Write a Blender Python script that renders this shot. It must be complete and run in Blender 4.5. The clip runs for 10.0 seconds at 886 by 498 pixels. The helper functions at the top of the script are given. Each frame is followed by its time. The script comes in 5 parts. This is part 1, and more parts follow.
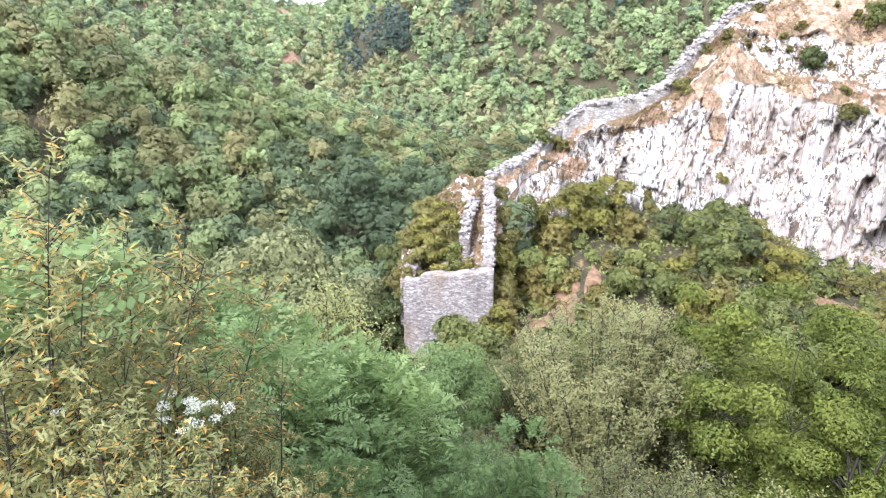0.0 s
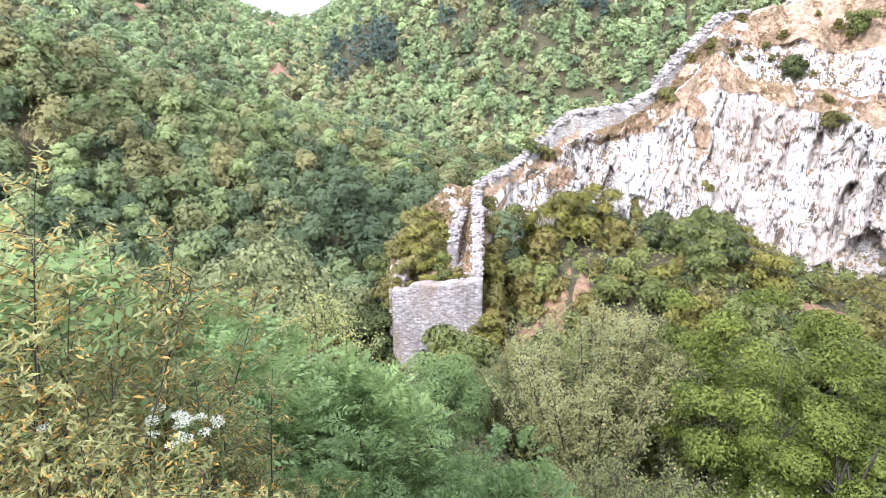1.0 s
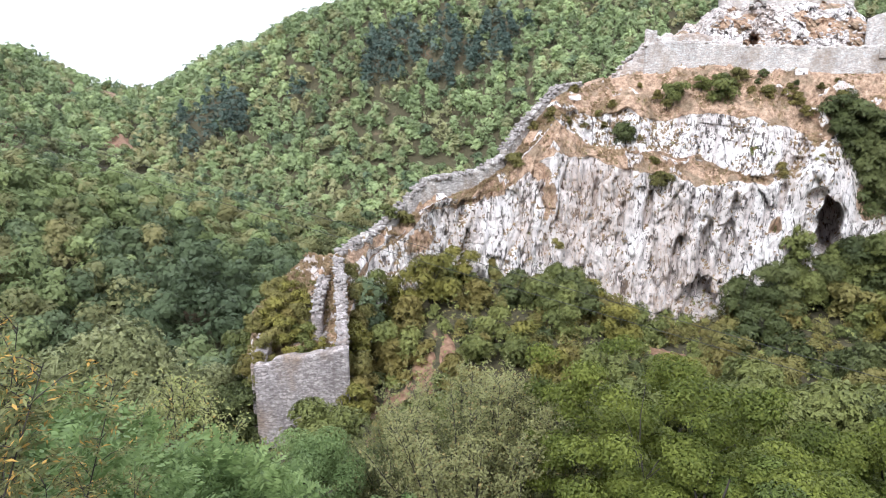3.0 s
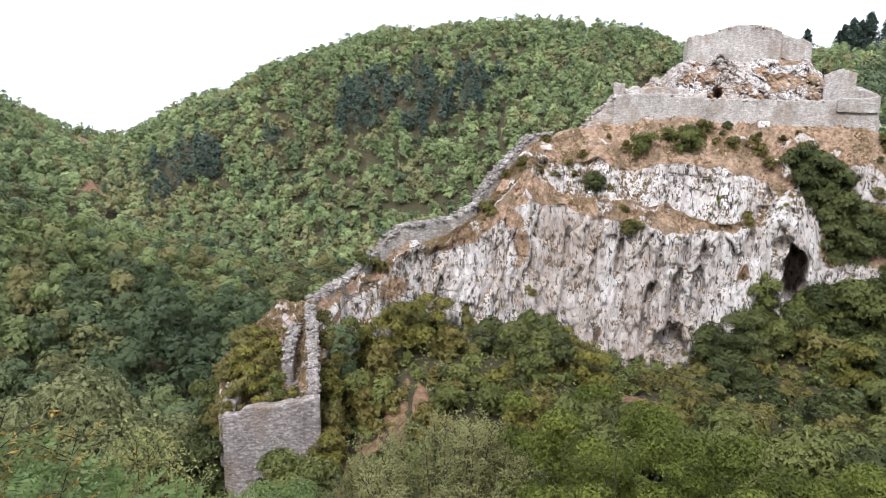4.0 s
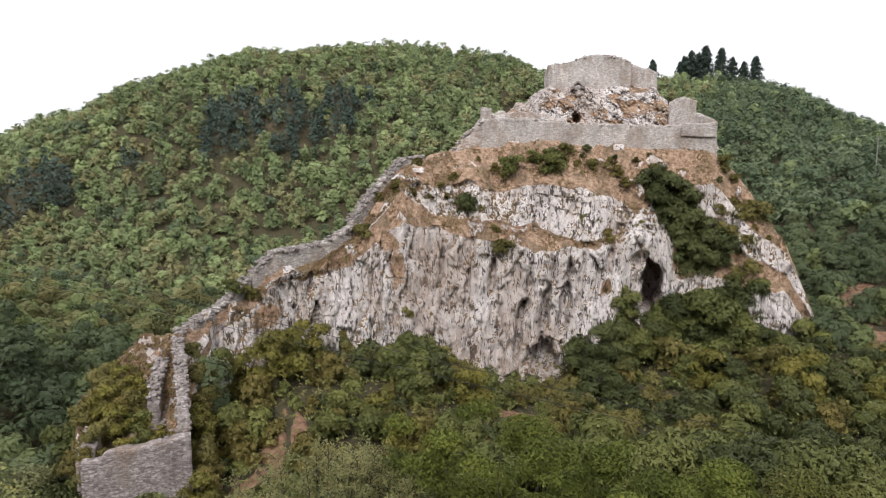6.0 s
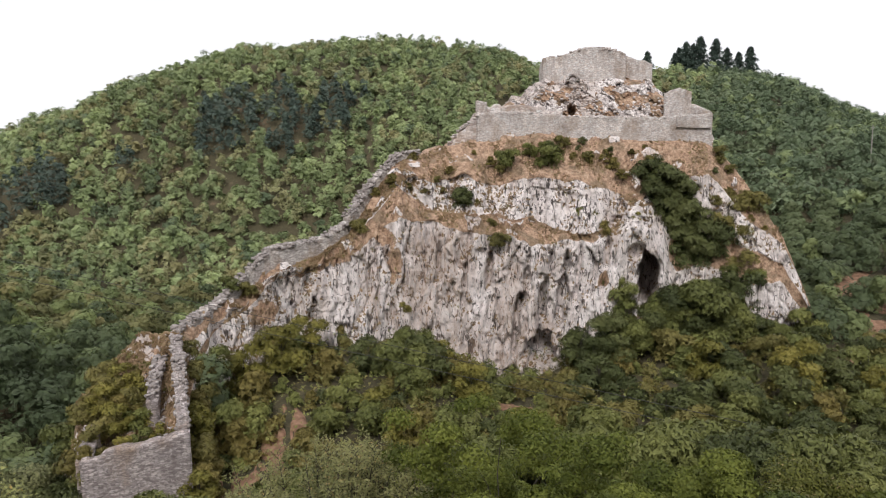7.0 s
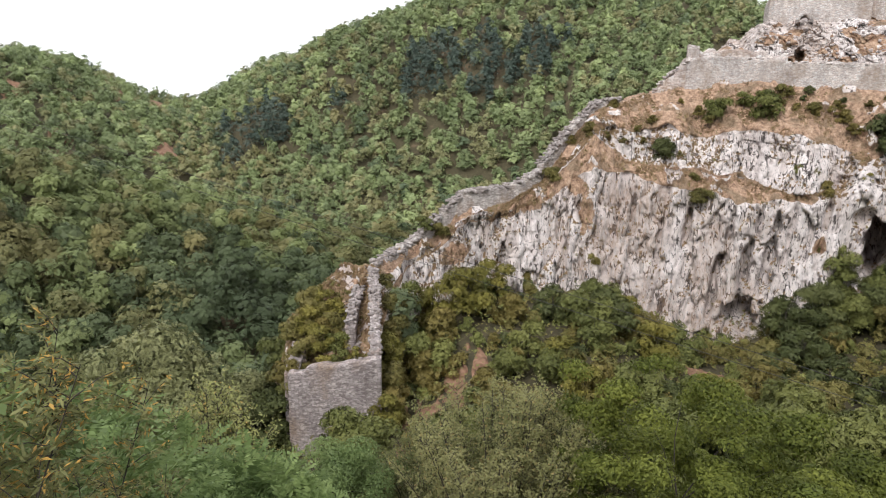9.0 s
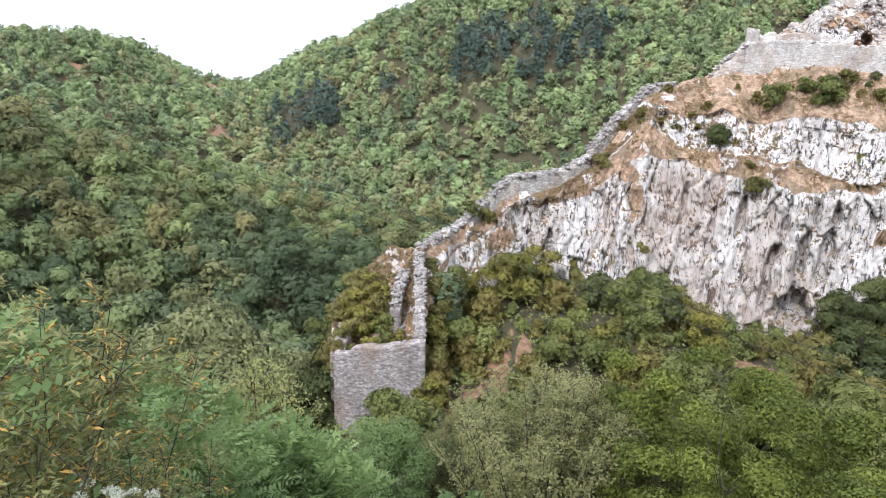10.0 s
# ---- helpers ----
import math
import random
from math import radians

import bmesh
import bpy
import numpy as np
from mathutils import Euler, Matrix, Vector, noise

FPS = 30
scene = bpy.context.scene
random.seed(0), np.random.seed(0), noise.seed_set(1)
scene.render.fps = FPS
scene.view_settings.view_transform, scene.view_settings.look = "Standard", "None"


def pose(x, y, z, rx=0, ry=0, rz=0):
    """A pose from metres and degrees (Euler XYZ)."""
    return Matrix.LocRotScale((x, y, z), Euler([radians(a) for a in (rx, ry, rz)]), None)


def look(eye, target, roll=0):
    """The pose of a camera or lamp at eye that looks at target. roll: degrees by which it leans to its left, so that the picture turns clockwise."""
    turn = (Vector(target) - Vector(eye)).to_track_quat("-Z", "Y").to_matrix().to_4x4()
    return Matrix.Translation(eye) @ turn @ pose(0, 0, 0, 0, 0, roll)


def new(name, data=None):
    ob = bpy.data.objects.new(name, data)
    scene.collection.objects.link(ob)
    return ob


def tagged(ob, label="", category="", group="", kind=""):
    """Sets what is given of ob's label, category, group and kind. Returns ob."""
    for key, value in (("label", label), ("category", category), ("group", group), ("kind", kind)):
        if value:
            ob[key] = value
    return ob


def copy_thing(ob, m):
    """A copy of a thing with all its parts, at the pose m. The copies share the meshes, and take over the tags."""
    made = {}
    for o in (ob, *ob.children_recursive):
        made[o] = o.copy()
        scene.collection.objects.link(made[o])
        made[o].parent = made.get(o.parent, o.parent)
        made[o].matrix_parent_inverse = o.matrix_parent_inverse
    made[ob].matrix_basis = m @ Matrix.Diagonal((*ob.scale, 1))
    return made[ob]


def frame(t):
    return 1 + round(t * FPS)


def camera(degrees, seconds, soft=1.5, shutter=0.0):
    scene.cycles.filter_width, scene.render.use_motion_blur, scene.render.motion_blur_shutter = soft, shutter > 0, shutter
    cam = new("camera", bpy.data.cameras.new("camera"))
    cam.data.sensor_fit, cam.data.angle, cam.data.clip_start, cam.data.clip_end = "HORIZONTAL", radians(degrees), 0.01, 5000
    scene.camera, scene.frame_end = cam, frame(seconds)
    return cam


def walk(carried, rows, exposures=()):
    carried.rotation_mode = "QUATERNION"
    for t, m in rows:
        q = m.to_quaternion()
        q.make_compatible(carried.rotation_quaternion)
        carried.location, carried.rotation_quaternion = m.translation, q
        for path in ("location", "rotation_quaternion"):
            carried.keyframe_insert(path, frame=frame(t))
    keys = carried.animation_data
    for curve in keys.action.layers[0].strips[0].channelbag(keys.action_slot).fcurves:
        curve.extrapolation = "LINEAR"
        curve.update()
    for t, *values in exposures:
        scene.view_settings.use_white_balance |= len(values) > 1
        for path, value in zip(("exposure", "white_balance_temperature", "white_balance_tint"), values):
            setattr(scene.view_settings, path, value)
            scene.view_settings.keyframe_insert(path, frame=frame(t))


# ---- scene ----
cam = camera(64.87, 10.0, soft=1.0)
EYE = 1.6
# seconds, yaw to the left, pitch, roll
ROWS = [
    (0.0, 0.0, -19.0, 0.0), (0.5, -0.27, -18.61, -0.16), (1.0, -1.01, -18.19, -0.27), (1.5, -3.05, -17.24, 0.06),
    (2.0, -7.55, -15.82, 0.31), (2.5, -10.88, -14.61, -0.25), (2.7, -11.8, -14.02, -0.35), (3.8, -14.4, -9.49, 0.38),
    (4.0, -15.01, -8.97, 0.31), (4.5, -17.73, -7.65, 0.59), (5.0, -21.45, -7.19, 0.57), (5.5, -23.49, -7.14, 0.19),
    (5.7, -24.37, -6.92, 0.14), (6.8, -26.48, -7.7, -0.45), (7.0, -25.62, -7.54, -0.71), (7.5, -23.14, -8.16, -0.62),
    (8.0, -19.15, -8.77, -0.66), (8.5, -14.04, -10.07, -0.28), (9.0, -9.81, -11.81, 0.47), (9.5, -7.29, -12.78, 1.1),
    (10.0, -5.93, -13.11, 0.79),
]
walk(cam, [(t, pose(0.01 * yaw, 0, EYE, 90 + pitch, 0, yaw) @ pose(0, 0, 0, 0, 0, roll)) for t, yaw, pitch, roll in ROWS],
     exposures=[(0.0, 1.36, 5700, 12), (1.0, 1.34, 5700, 12), (1.7, 1.26, 5700, 12), (2.5, 0.89, 5750, 10), (3.8, 0.26, 6050, 10), (5.0, -0.09, 6350, 11), (7.5, -0.27, 6550, 13), (8.5, -0.16, 6600, 14), (9.0, 0.02, 6450, 12), (9.5, 0.28, 5950, 10), (10.0, 0.52, 5850, 9)])

# ---- light: an overcast sky with a wide veiled sun ----
world = bpy.data.worlds.new("overcast_sky")
scene.world = world
world.use_nodes = True
wn, wl = world.node_tree.nodes, world.node_tree.links
wn.clear()
w_out, w_bg, w_sky = wn.new("ShaderNodeOutputWorld"), wn.new("ShaderNodeBackground"), wn.new("ShaderNodeTexSky")
w_sky.sky_type, w_sky.sun_disc = "NISHITA", False
w_sky.sun_elevation, w_sky.sun_rotation = radians(41), radians(214)
w_hsv, w_mix = wn.new("ShaderNodeHueSaturation"), wn.new("ShaderNodeMix")
w_hsv.inputs["Saturation"].default_value, w_hsv.inputs["Value"].default_value = 0.25, 0.1
w_mix.data_type = "RGBA"
w_mix.inputs["Factor"].default_value = 0.8
w_mix.inputs["B"].default_value = (1.38, 1.40, 1.43, 1)
wl.new(w_sky.outputs[0], w_hsv.inputs["Color"])
wl.new(w_hsv.outputs[0], w_mix.inputs["A"])
wl.new(w_mix.outputs["Result"], w_bg.inputs["Color"])
wl.new(w_bg.outputs[0], w_out.inputs["Surface"])
sun = new("sun", bpy.data.lights.new("sun", "SUN"))
sun.data.energy, sun.data.angle, sun.data.color = 2.2, radians(15), (1.0, 0.97, 0.92)
sun.matrix_world = look((-45, -67, 70), (0, 0, 0))


# ---- arithmetic ----
rng = np.random.default_rng(7)


def hashed(ix, iy, iz, seed):
    h = (ix.astype(np.int64) * 374761393 + iy.astype(np.int64) * 668265263 + iz.astype(np.int64) * 2147483647 + seed * 1274126177) & 0xFFFFFFFF
    h = ((h ^ (h >> 13)) * 1274126177) & 0xFFFFFFFF
    h = ((h ^ (h >> 16)) * 2246822519) & 0xFFFFFFFF
    return ((h ^ (h >> 15)) & 0xFFFFFF) / float(0xFFFFFF)


def vnoise(x, y, z=0.0, seed=0):
    """Value noise from 0 to 1, for arrays."""
    x, y, z = np.broadcast_arrays(np.asarray(x, float), np.asarray(y, float), np.asarray(z, float))
    fx, fy, fz = np.floor(x), np.floor(y), np.floor(z)
    ux, uy, uz = x - fx, y - fy, z - fz
    ux, uy, uz = [u * u * (3 - 2 * u) for u in (ux, uy, uz)]
    total = 0.0
    for a in (0, 1):
        for b in (0, 1):
            for c in (0, 1):
                w = (ux if a else 1 - ux) * (uy if b else 1 - uy) * (uz if c else 1 - uz)
                total = total + w * hashed(fx + a, fy + b, fz + c, seed)
    return total


def fbm(x, y, z=0.0, octaves=4, seed=0):
    """Layered noise about 0, within -1 to 1."""
    total, amp = 0.0, 0.5
    for k in range(octaves):
        total = total + amp * (2 * vnoise(np.asarray(x) * 2**k, np.asarray(y) * 2**k, np.asarray(z) * 2**k, seed + k) - 1)
        amp *= 0.5
    return total


def blocks(x, y, seed=0):
    """A random value from 0 to 1 for each of many irregular cells, and how near the border between two cells is."""
    fx, fy = np.floor(x), np.floor(y)
    best, second, value = np.full(np.shape(x), 9.0), np.full(np.shape(x), 9.0), np.zeros(np.shape(x))
    for i in (-1, 0, 1):
        for j in (-1, 0, 1):
            cx, cy = fx + i, fy + j
            d = (cx + hashed(cx, cy, cx * 0, seed) - x) ** 2 + (cy + hashed(cx, cy, cx * 0, seed + 1) - y) ** 2
            nearer = d < best
            second = np.where(nearer, best, np.minimum(second, d))
            value = np.where(nearer, hashed(cx, cy, cx * 0, seed + 2), value)
            best = np.minimum(best, d)
    return value, np.sqrt(second) - np.sqrt(best)


def smooth(a, b, x):
    u = np.clip((np.asarray(x, float) - a) / (b - a), 0, 1)
    return u * u * (3 - 2 * u)


# ---- terrain: heights by bearing (to the right of ahead) and range from the lookout ----
BEARINGS = [-180, -100, -60, -40, -30, -20, -10, -4, 3, 12, 22, 32, 42, 52, 62, 100, 180]
HEIGHTS = {
    0: [0] * 17,
    1: [0.1, 0.1, -0.2, -0.3, -0.3, -0.3, -0.3, -0.3, -0.3, -0.3, -0.3, -0.3, -0.3, -0.3, -0.2, 0.1, 0.1],
    2.5: [0.3, 0.2, -1.5, -2.4, -2.6, -2.6, -2.8, -3, -3, -3, -3, -3, -3, -2.8, -2.4, 0.2, 0.3],
    6: [1.5, 0.5, -3, -4.4, -4.6, -4.8, -5.4, -6, -6, -6, -6, -6, -6, -5.6, -5, 0.5, 1.5],
    20: [9, 3, -7, -11.5, -12.8, -13.2, -13.8, -14, -14, -14, -14, -14, -14, -14, -13, 2, 9],
    34: [16, 6, -12, -18, -19.5, -20, -20, -20.5, -20.5, -21, -21, -21, -21, -21, -20, 2, 16],
    48: [22, 8, -16, -24, -25.5, -26, -26.5, -26.5, -26, -26.5, -26.5, -26, -26, -26, -25, 2, 22],
    62: [27, 10, -19, -28, -31, -31, -32, -30.5, -29, -26.8, -27.5, -28.5, -29, -29, -29, 2, 27],
    80: [32, 12, -20, -30, -34, -36, -38, -38, -28, -22.5, -25, -30, -30.5, -31, -32, 2, 32],
    98: [38, 14, -20, -30, -34, -38, -41, -43, -38, -21, -24.5, -32, -29.5, -30, -32, 3, 38],
    130: [45, 16, -14, -20, -25, -31, -37, -41, -44, -40, -36, -34, -30, -28, -29, 4, 45],
    165: [50, 18, -5, -7, -11, -20.5, -31, -43, -49, -46, -38, -34, -28, -20, -20, 6, 50],
    220: [58, 20, -8, -10, -17, -26, -36, -41, -42, -35, -26, -22, -16, -8, -10, 8, 58],
    300: [66, 22, 8, 10, 6, -2, -18, -10, 2, 14, 20, 18, 16, 14, -6, 8, 66],
    420: [75, 25, 27, 36, 35, 22, 0, 21, 44, 60, 65, 58, 46, 35, 2, 8, 75],
    620: [80, 25, 20, 24, 20, 5, -25, 0, 15, 25, 30, 25, 15, 5, -20, 5, 80],
    1200: [40, 10, 0, 0, 0, -10, -30, -20, -10, 0, 0, 0, 0, -10, -20, 0, 40],
    3500: [0] * 17,
}
RANGES = sorted(HEIGHTS)
TABLE = np.array([HEIGHTS[k] for k in RANGES], float)


def blended(knots, values, x):
    """Monotone-looking cubic through the knots (values: one row a knot)."""
    knots, values = np.asarray(knots, float), np.asarray(values, float)
    slope = np.diff(values, axis=0) / np.diff(knots).reshape(-1, *[1] * (values.ndim - 1))
    tang = np.concatenate([slope[:1], np.where(slope[1:] * slope[:-1] > 0, 2 * slope[1:] * slope[:-1] / (slope[1:] + slope[:-1] + 1e-12 * np.sign(slope[1:] + 1e-30)), 0), slope[-1:]])
    k = np.clip(np.searchsorted(knots, x, side="right") - 1, 0, len(knots) - 2)
    h = knots[k + 1] - knots[k]
    u = np.clip((x - knots[k]) / h, 0, 1)
    return k, h, u, tang


def table_at(bearing, rng_m):
    bearing, rng_m = np.broadcast_arrays(np.asarray(bearing, float), np.asarray(rng_m, float))
    kb = np.clip(np.searchsorted(BEARINGS, bearing, side="right") - 1, 0, len(BEARINGS) - 2)
    b = np.array(BEARINGS, float)
    ub = np.clip((bearing - b[kb]) / (b[kb + 1] - b[kb]), 0, 1)
    ub = ub * ub * (3 - 2 * ub) * 0.6 + ub * 0.4
    k, h, u, tang = blended(RANGES, TABLE, rng_m)
    h00, h10, h01, h11 = 2 * u**3 - 3 * u**2 + 1, u**3 - 2 * u**2 + u, -2 * u**3 + 3 * u**2, u**3 - u**2
    out = 0.0
    for side, w in ((kb, 1 - ub), (kb + 1, ub)):
        out = out + w * (h00 * TABLE[k, side] + h10 * h * tang[k, side] + h01 * TABLE[k + 1, side] + h11 * h * tang[k + 1, side])
    return out


# the far hills' skyline: bearing, and the rise to each metre of range
SKY_B = [-40, -30, -21.8, -19.8, -18.5, -17.1, -16.2, -14.5, -13.4, -11.3, -10, -8.6, -7.1, -5.4, -3.4, -1.9, 0.5, 3.3, 5.9, 9.5, 10.8, 12.5, 17, 18.8, 21.5, 24.2, 26.9, 28.9, 30.7, 32, 33.4, 36, 40, 42.7, 46.9, 49.5, 51.7, 53.1, 54.2, 55.2, 60]
SKY_M = [0.064, 0.060, 0.0564, 0.0593, 0.0491, 0.0499, 0.0367, 0.0255, 0.0130, 0.0080, 0.0035, 0.0060, 0.0258, 0.0410, 0.0561, 0.0584, 0.0870, 0.1072, 0.1234, 0.1426, 0.1479, 0.1430, 0.1563, 0.1622, 0.1596, 0.1589, 0.1567, 0.1510, 0.1417, 0.1300, 0.1180, 0.112, 0.109, 0.1082, 0.1072, 0.1002, 0.0859, 0.0714, 0.0605, 0.0512, 0.02]


def land(bearing, rng_m):
    """Height of the ground."""
    bearing, rng_m = np.asarray(bearing, float), np.asarray(rng_m, float)
    free = rolling(bearing, rng_m)
    crest = 1.6 + np.interp(bearing, SKY_B, SKY_M) * rng_m - 5.6
    return np.where((rng_m > 260) & (rng_m < 900) & (np.abs(bearing - 10) < 52), np.minimum(free, crest), free)


def rolling(bearing, rng_m):
    x, y = rng_m * np.sin(np.radians(bearing)), rng_m * np.cos(np.radians(bearing))
    rough = np.clip((rng_m - 4) / 150, 0, 1)
    return table_at(bearing, rng_m) + rough * (9 * fbm(x / 70, y / 70, 0, 4, 11)) + np.clip(rng_m / 30, 0.0, 1) * 0.5 * fbm(x / 4, y / 4, 0, 3, 5)


def place(bearing, rng_m, up=0.0):
    b = radians(bearing)
    return Vector((rng_m * math.sin(b), rng_m * math.cos(b), float(land(bearing, rng_m)) + up))


# ---- mesh helpers ----
def mesh_of(name, verts, faces, mats, slots=None, smooth_faces=False):
    """A mesh from an array of places and an array of faces with the same number of corners."""
    verts, faces = np.asarray(verts, np.float32), np.asarray(faces, np.int32)
    me = bpy.data.meshes.new(name)
    n, c = faces.shape
    me.vertices.add(len(verts))
    me.vertices.foreach_set("co", verts.ravel())
    me.loops.add(n * c)
    me.loops.foreach_set("vertex_index", faces.ravel())
    me.polygons.add(n)
    me.polygons.foreach_set("loop_start", np.arange(0, n * c, c, dtype=np.int32))
    for m in mats:
        me.materials.append(m)
    if slots is not None:
        me.polygons.foreach_set("material_index", np.asarray(slots, np.int32))
    if smooth_faces:
        me.polygons.foreach_set("use_smooth", np.ones(n, bool))
    me.update(calc_edges=True)
    return me


def part(name, me, parent, label=""):
    ob = new(name, me)
    ob.parent = parent
    return tagged(ob, label)


def thing(name, me, label, category, group="", kind=""):
    return tagged(new(name, me), label, category, group, kind)


def tube(points, radii, sides=7):
    """Rings round a line of places: an array of vertices and of quads."""
    points = np.asarray(points, float)
    way = np.gradient(points, axis=0)
    way /= np.linalg.norm(way, axis=1, keepdims=True) + 1e-9
    ref = np.where(np.abs(way[:, 2:3]) > 0.9, [[1.0, 0, 0]], [[0, 0, 1.0]])
    a = np.cross(way, ref)
    a /= np.linalg.norm(a, axis=1, keepdims=True) + 1e-9
    b = np.cross(way, a)
    ang = np.linspace(0, 2 * np.pi, sides, endpoint=False)
    ring = np.cos(ang)[None, :, None] * a[:, None] + np.sin(ang)[None, :, None] * b[:, None]
    verts = (points[:, None] + ring * np.asarray(radii, float)[:, None, None]).reshape(-1, 3)
    i, j = np.meshgrid(np.arange(len(points) - 1), np.arange(sides), indexing="ij")
    j2 = (j + 1) % sides
    faces = np.stack([i * sides + j, i * sides + j2, (i + 1) * sides + j2, (i + 1) * sides + j], -1).reshape(-1, 4)
    return verts, faces


def joined(pieces):
    verts, faces, base = [], [], 0
    for v, f in pieces:
        verts.append(v)
        faces.append(f + base)
        base += len(v)
    return np.concatenate(verts), np.concatenate(faces)


def grid_faces(rows, cols, close=False):
    i, j = np.meshgrid(np.arange(rows - 1), np.arange(cols if close else cols - 1), indexing="ij")
    j2 = (j + 1) % cols
    return np.stack([i * cols + j, i * cols + j2, (i + 1) * cols + j2, (i + 1) * cols + j], -1).reshape(-1, 4)


# ---- materials ----
def material(name):
    m = bpy.data.materials.new(name)
    m.use_nodes = True
    n, l = m.node_tree.nodes, m.node_tree.links
    return m, n, l, n["Principled BSDF"]


def node(n, kind, **values):
    made = n.new(kind)
    for key, value in values.items():
        made.inputs[key.replace("_", " ")].default_value = value
    return made


def ramp(n, l, source, stops):
    r = n.new("ShaderNodeValToRGB")
    while len(r.color_ramp.elements) < len(stops):
        r.color_ramp.elements.new(0.5)
    for e, (at, c) in zip(r.color_ramp.elements, stops):
        e.position, e.color = at, (*c, 1)
    l.new(source, r.inputs[0])
    return r.outputs[0]


def mixed(n, l, factor, a, b, mode="MIX"):
    m = n.new("ShaderNodeMix")
    m.data_type, m.blend_type = "RGBA", mode
    for value, key in ((factor, "Factor"), (a, "A"), (b, "B")):
        if isinstance(value, (int, float)):
            m.inputs[key].default_value = value
        elif isinstance(value, tuple):
            m.inputs[key].default_value = (*value, 1)
        else:
            l.new(value, m.inputs[key])
    return m.outputs["Result"]


def where(n, l, scale=(1, 1, 1)):
    """World place, stretched."""
    g, v = n.new("ShaderNodeNewGeometry"), n.new("ShaderNodeVectorMath")
    v.operation = "MULTIPLY"
    v.inputs[1].default_value = scale
    l.new(g.outputs["Position"], v.inputs[0])
    return v.outputs[0]


def noise_at(n, l, vector, scale, detail=4.0, rough=0.6):
    t = node(n, "ShaderNodeTexNoise", Scale=scale, Detail=detail, Roughness=rough)
    l.new(vector, t.inputs["Vector"])
    return t.outputs["Fac"]


def leaf_material(name, dark, mid, light, patch=0.12, glow=0.3, turned=None, turned_share=0.06, tone="object", leaf=0.0, cover=0.5, fleck=0.30):
    """Foliage: a colour that differs leaf by leaf, tree by tree and patch by patch, and lets some light through.
    tone: where a tree's own shade comes from, its object or an attribute of woods in one mesh.
    leaf: leaves to the metre in a spray, which is cut to their outlines."""
    m, n, l, bsdf = material(name)
    shape = n.new("ShaderNodeNewGeometry")
    chance = shape.outputs["Random Per Island"]
    if leaf:
        cells, split = node(n, "ShaderNodeTexVoronoi", Scale=leaf), n.new("ShaderNodeSeparateColor")
        l.new(shape.outputs["Position"], cells.inputs["Vector"])
        l.new(cells.outputs["Color"], split.inputs[0])
        chance = split.outputs[0]
    big = noise_at(n, l, where(n, l), patch, 2.0)
    if tone == "object":
        own = n.new("ShaderNodeObjectInfo").outputs["Random"]
    else:
        each = n.new("ShaderNodeAttribute")
        each.attribute_name = tone
        own = each.outputs["Fac"]
    total = None
    for source, amount, base in ((big, 1.2, -0.21 - fleck / 2), (own, 0.36, 0.0), (chance, fleck, 0.0)):
        add = n.new("ShaderNodeMath")
        add.operation = "MULTIPLY_ADD"
        add.inputs[1].default_value, add.inputs[2].default_value = amount, base
        l.new(source, add.inputs[0])
        if total:
            l.new(total, add.inputs[2])
        total = add.outputs[0]
    colour = ramp(n, l, total, [(0.0, tuple(0.72 * a for a in dark)), (0.5, mid), (1.0, tuple(1.12 * a for a in light))])
    if turned:
        pick = n.new("ShaderNodeMath")
        pick.operation = "GREATER_THAN"
        pick.inputs[1].default_value = 1 - turned_share
        l.new(chance, pick.inputs[0])
        colour = mixed(n, l, pick.outputs[0], colour, turned)
    l.new(colour, bsdf.inputs["Base Color"])
    bsdf.inputs["Roughness"].default_value = 0.55
    bsdf.inputs["Specular IOR Level"].default_value = 0.25
    trans, mix = n.new("ShaderNodeBsdfTranslucent"), n.new("ShaderNodeMixShader")
    l.new(colour, trans.inputs["Color"])
    mix.inputs[0].default_value = glow
    l.new(bsdf.outputs[0], mix.inputs[1])
    l.new(trans.outputs[0], mix.inputs[2])
    top = mix.outputs[0]
    if leaf:
        inside, clear, cut = n.new("ShaderNodeMath"), n.new("ShaderNodeBsdfTransparent"), n.new("ShaderNodeMixShader")
        inside.operation = "LESS_THAN"
        inside.inputs[1].default_value = cover
        l.new(cells.outputs["Distance"], inside.inputs[0])
        l.new(inside.outputs[0], cut.inputs[0])
        l.new(clear.outputs[0], cut.inputs[1])
        l.new(top, cut.inputs[2])
        top = cut.outputs[0]
    l.new(top, n["Material Output"].inputs["Surface"])
    return m


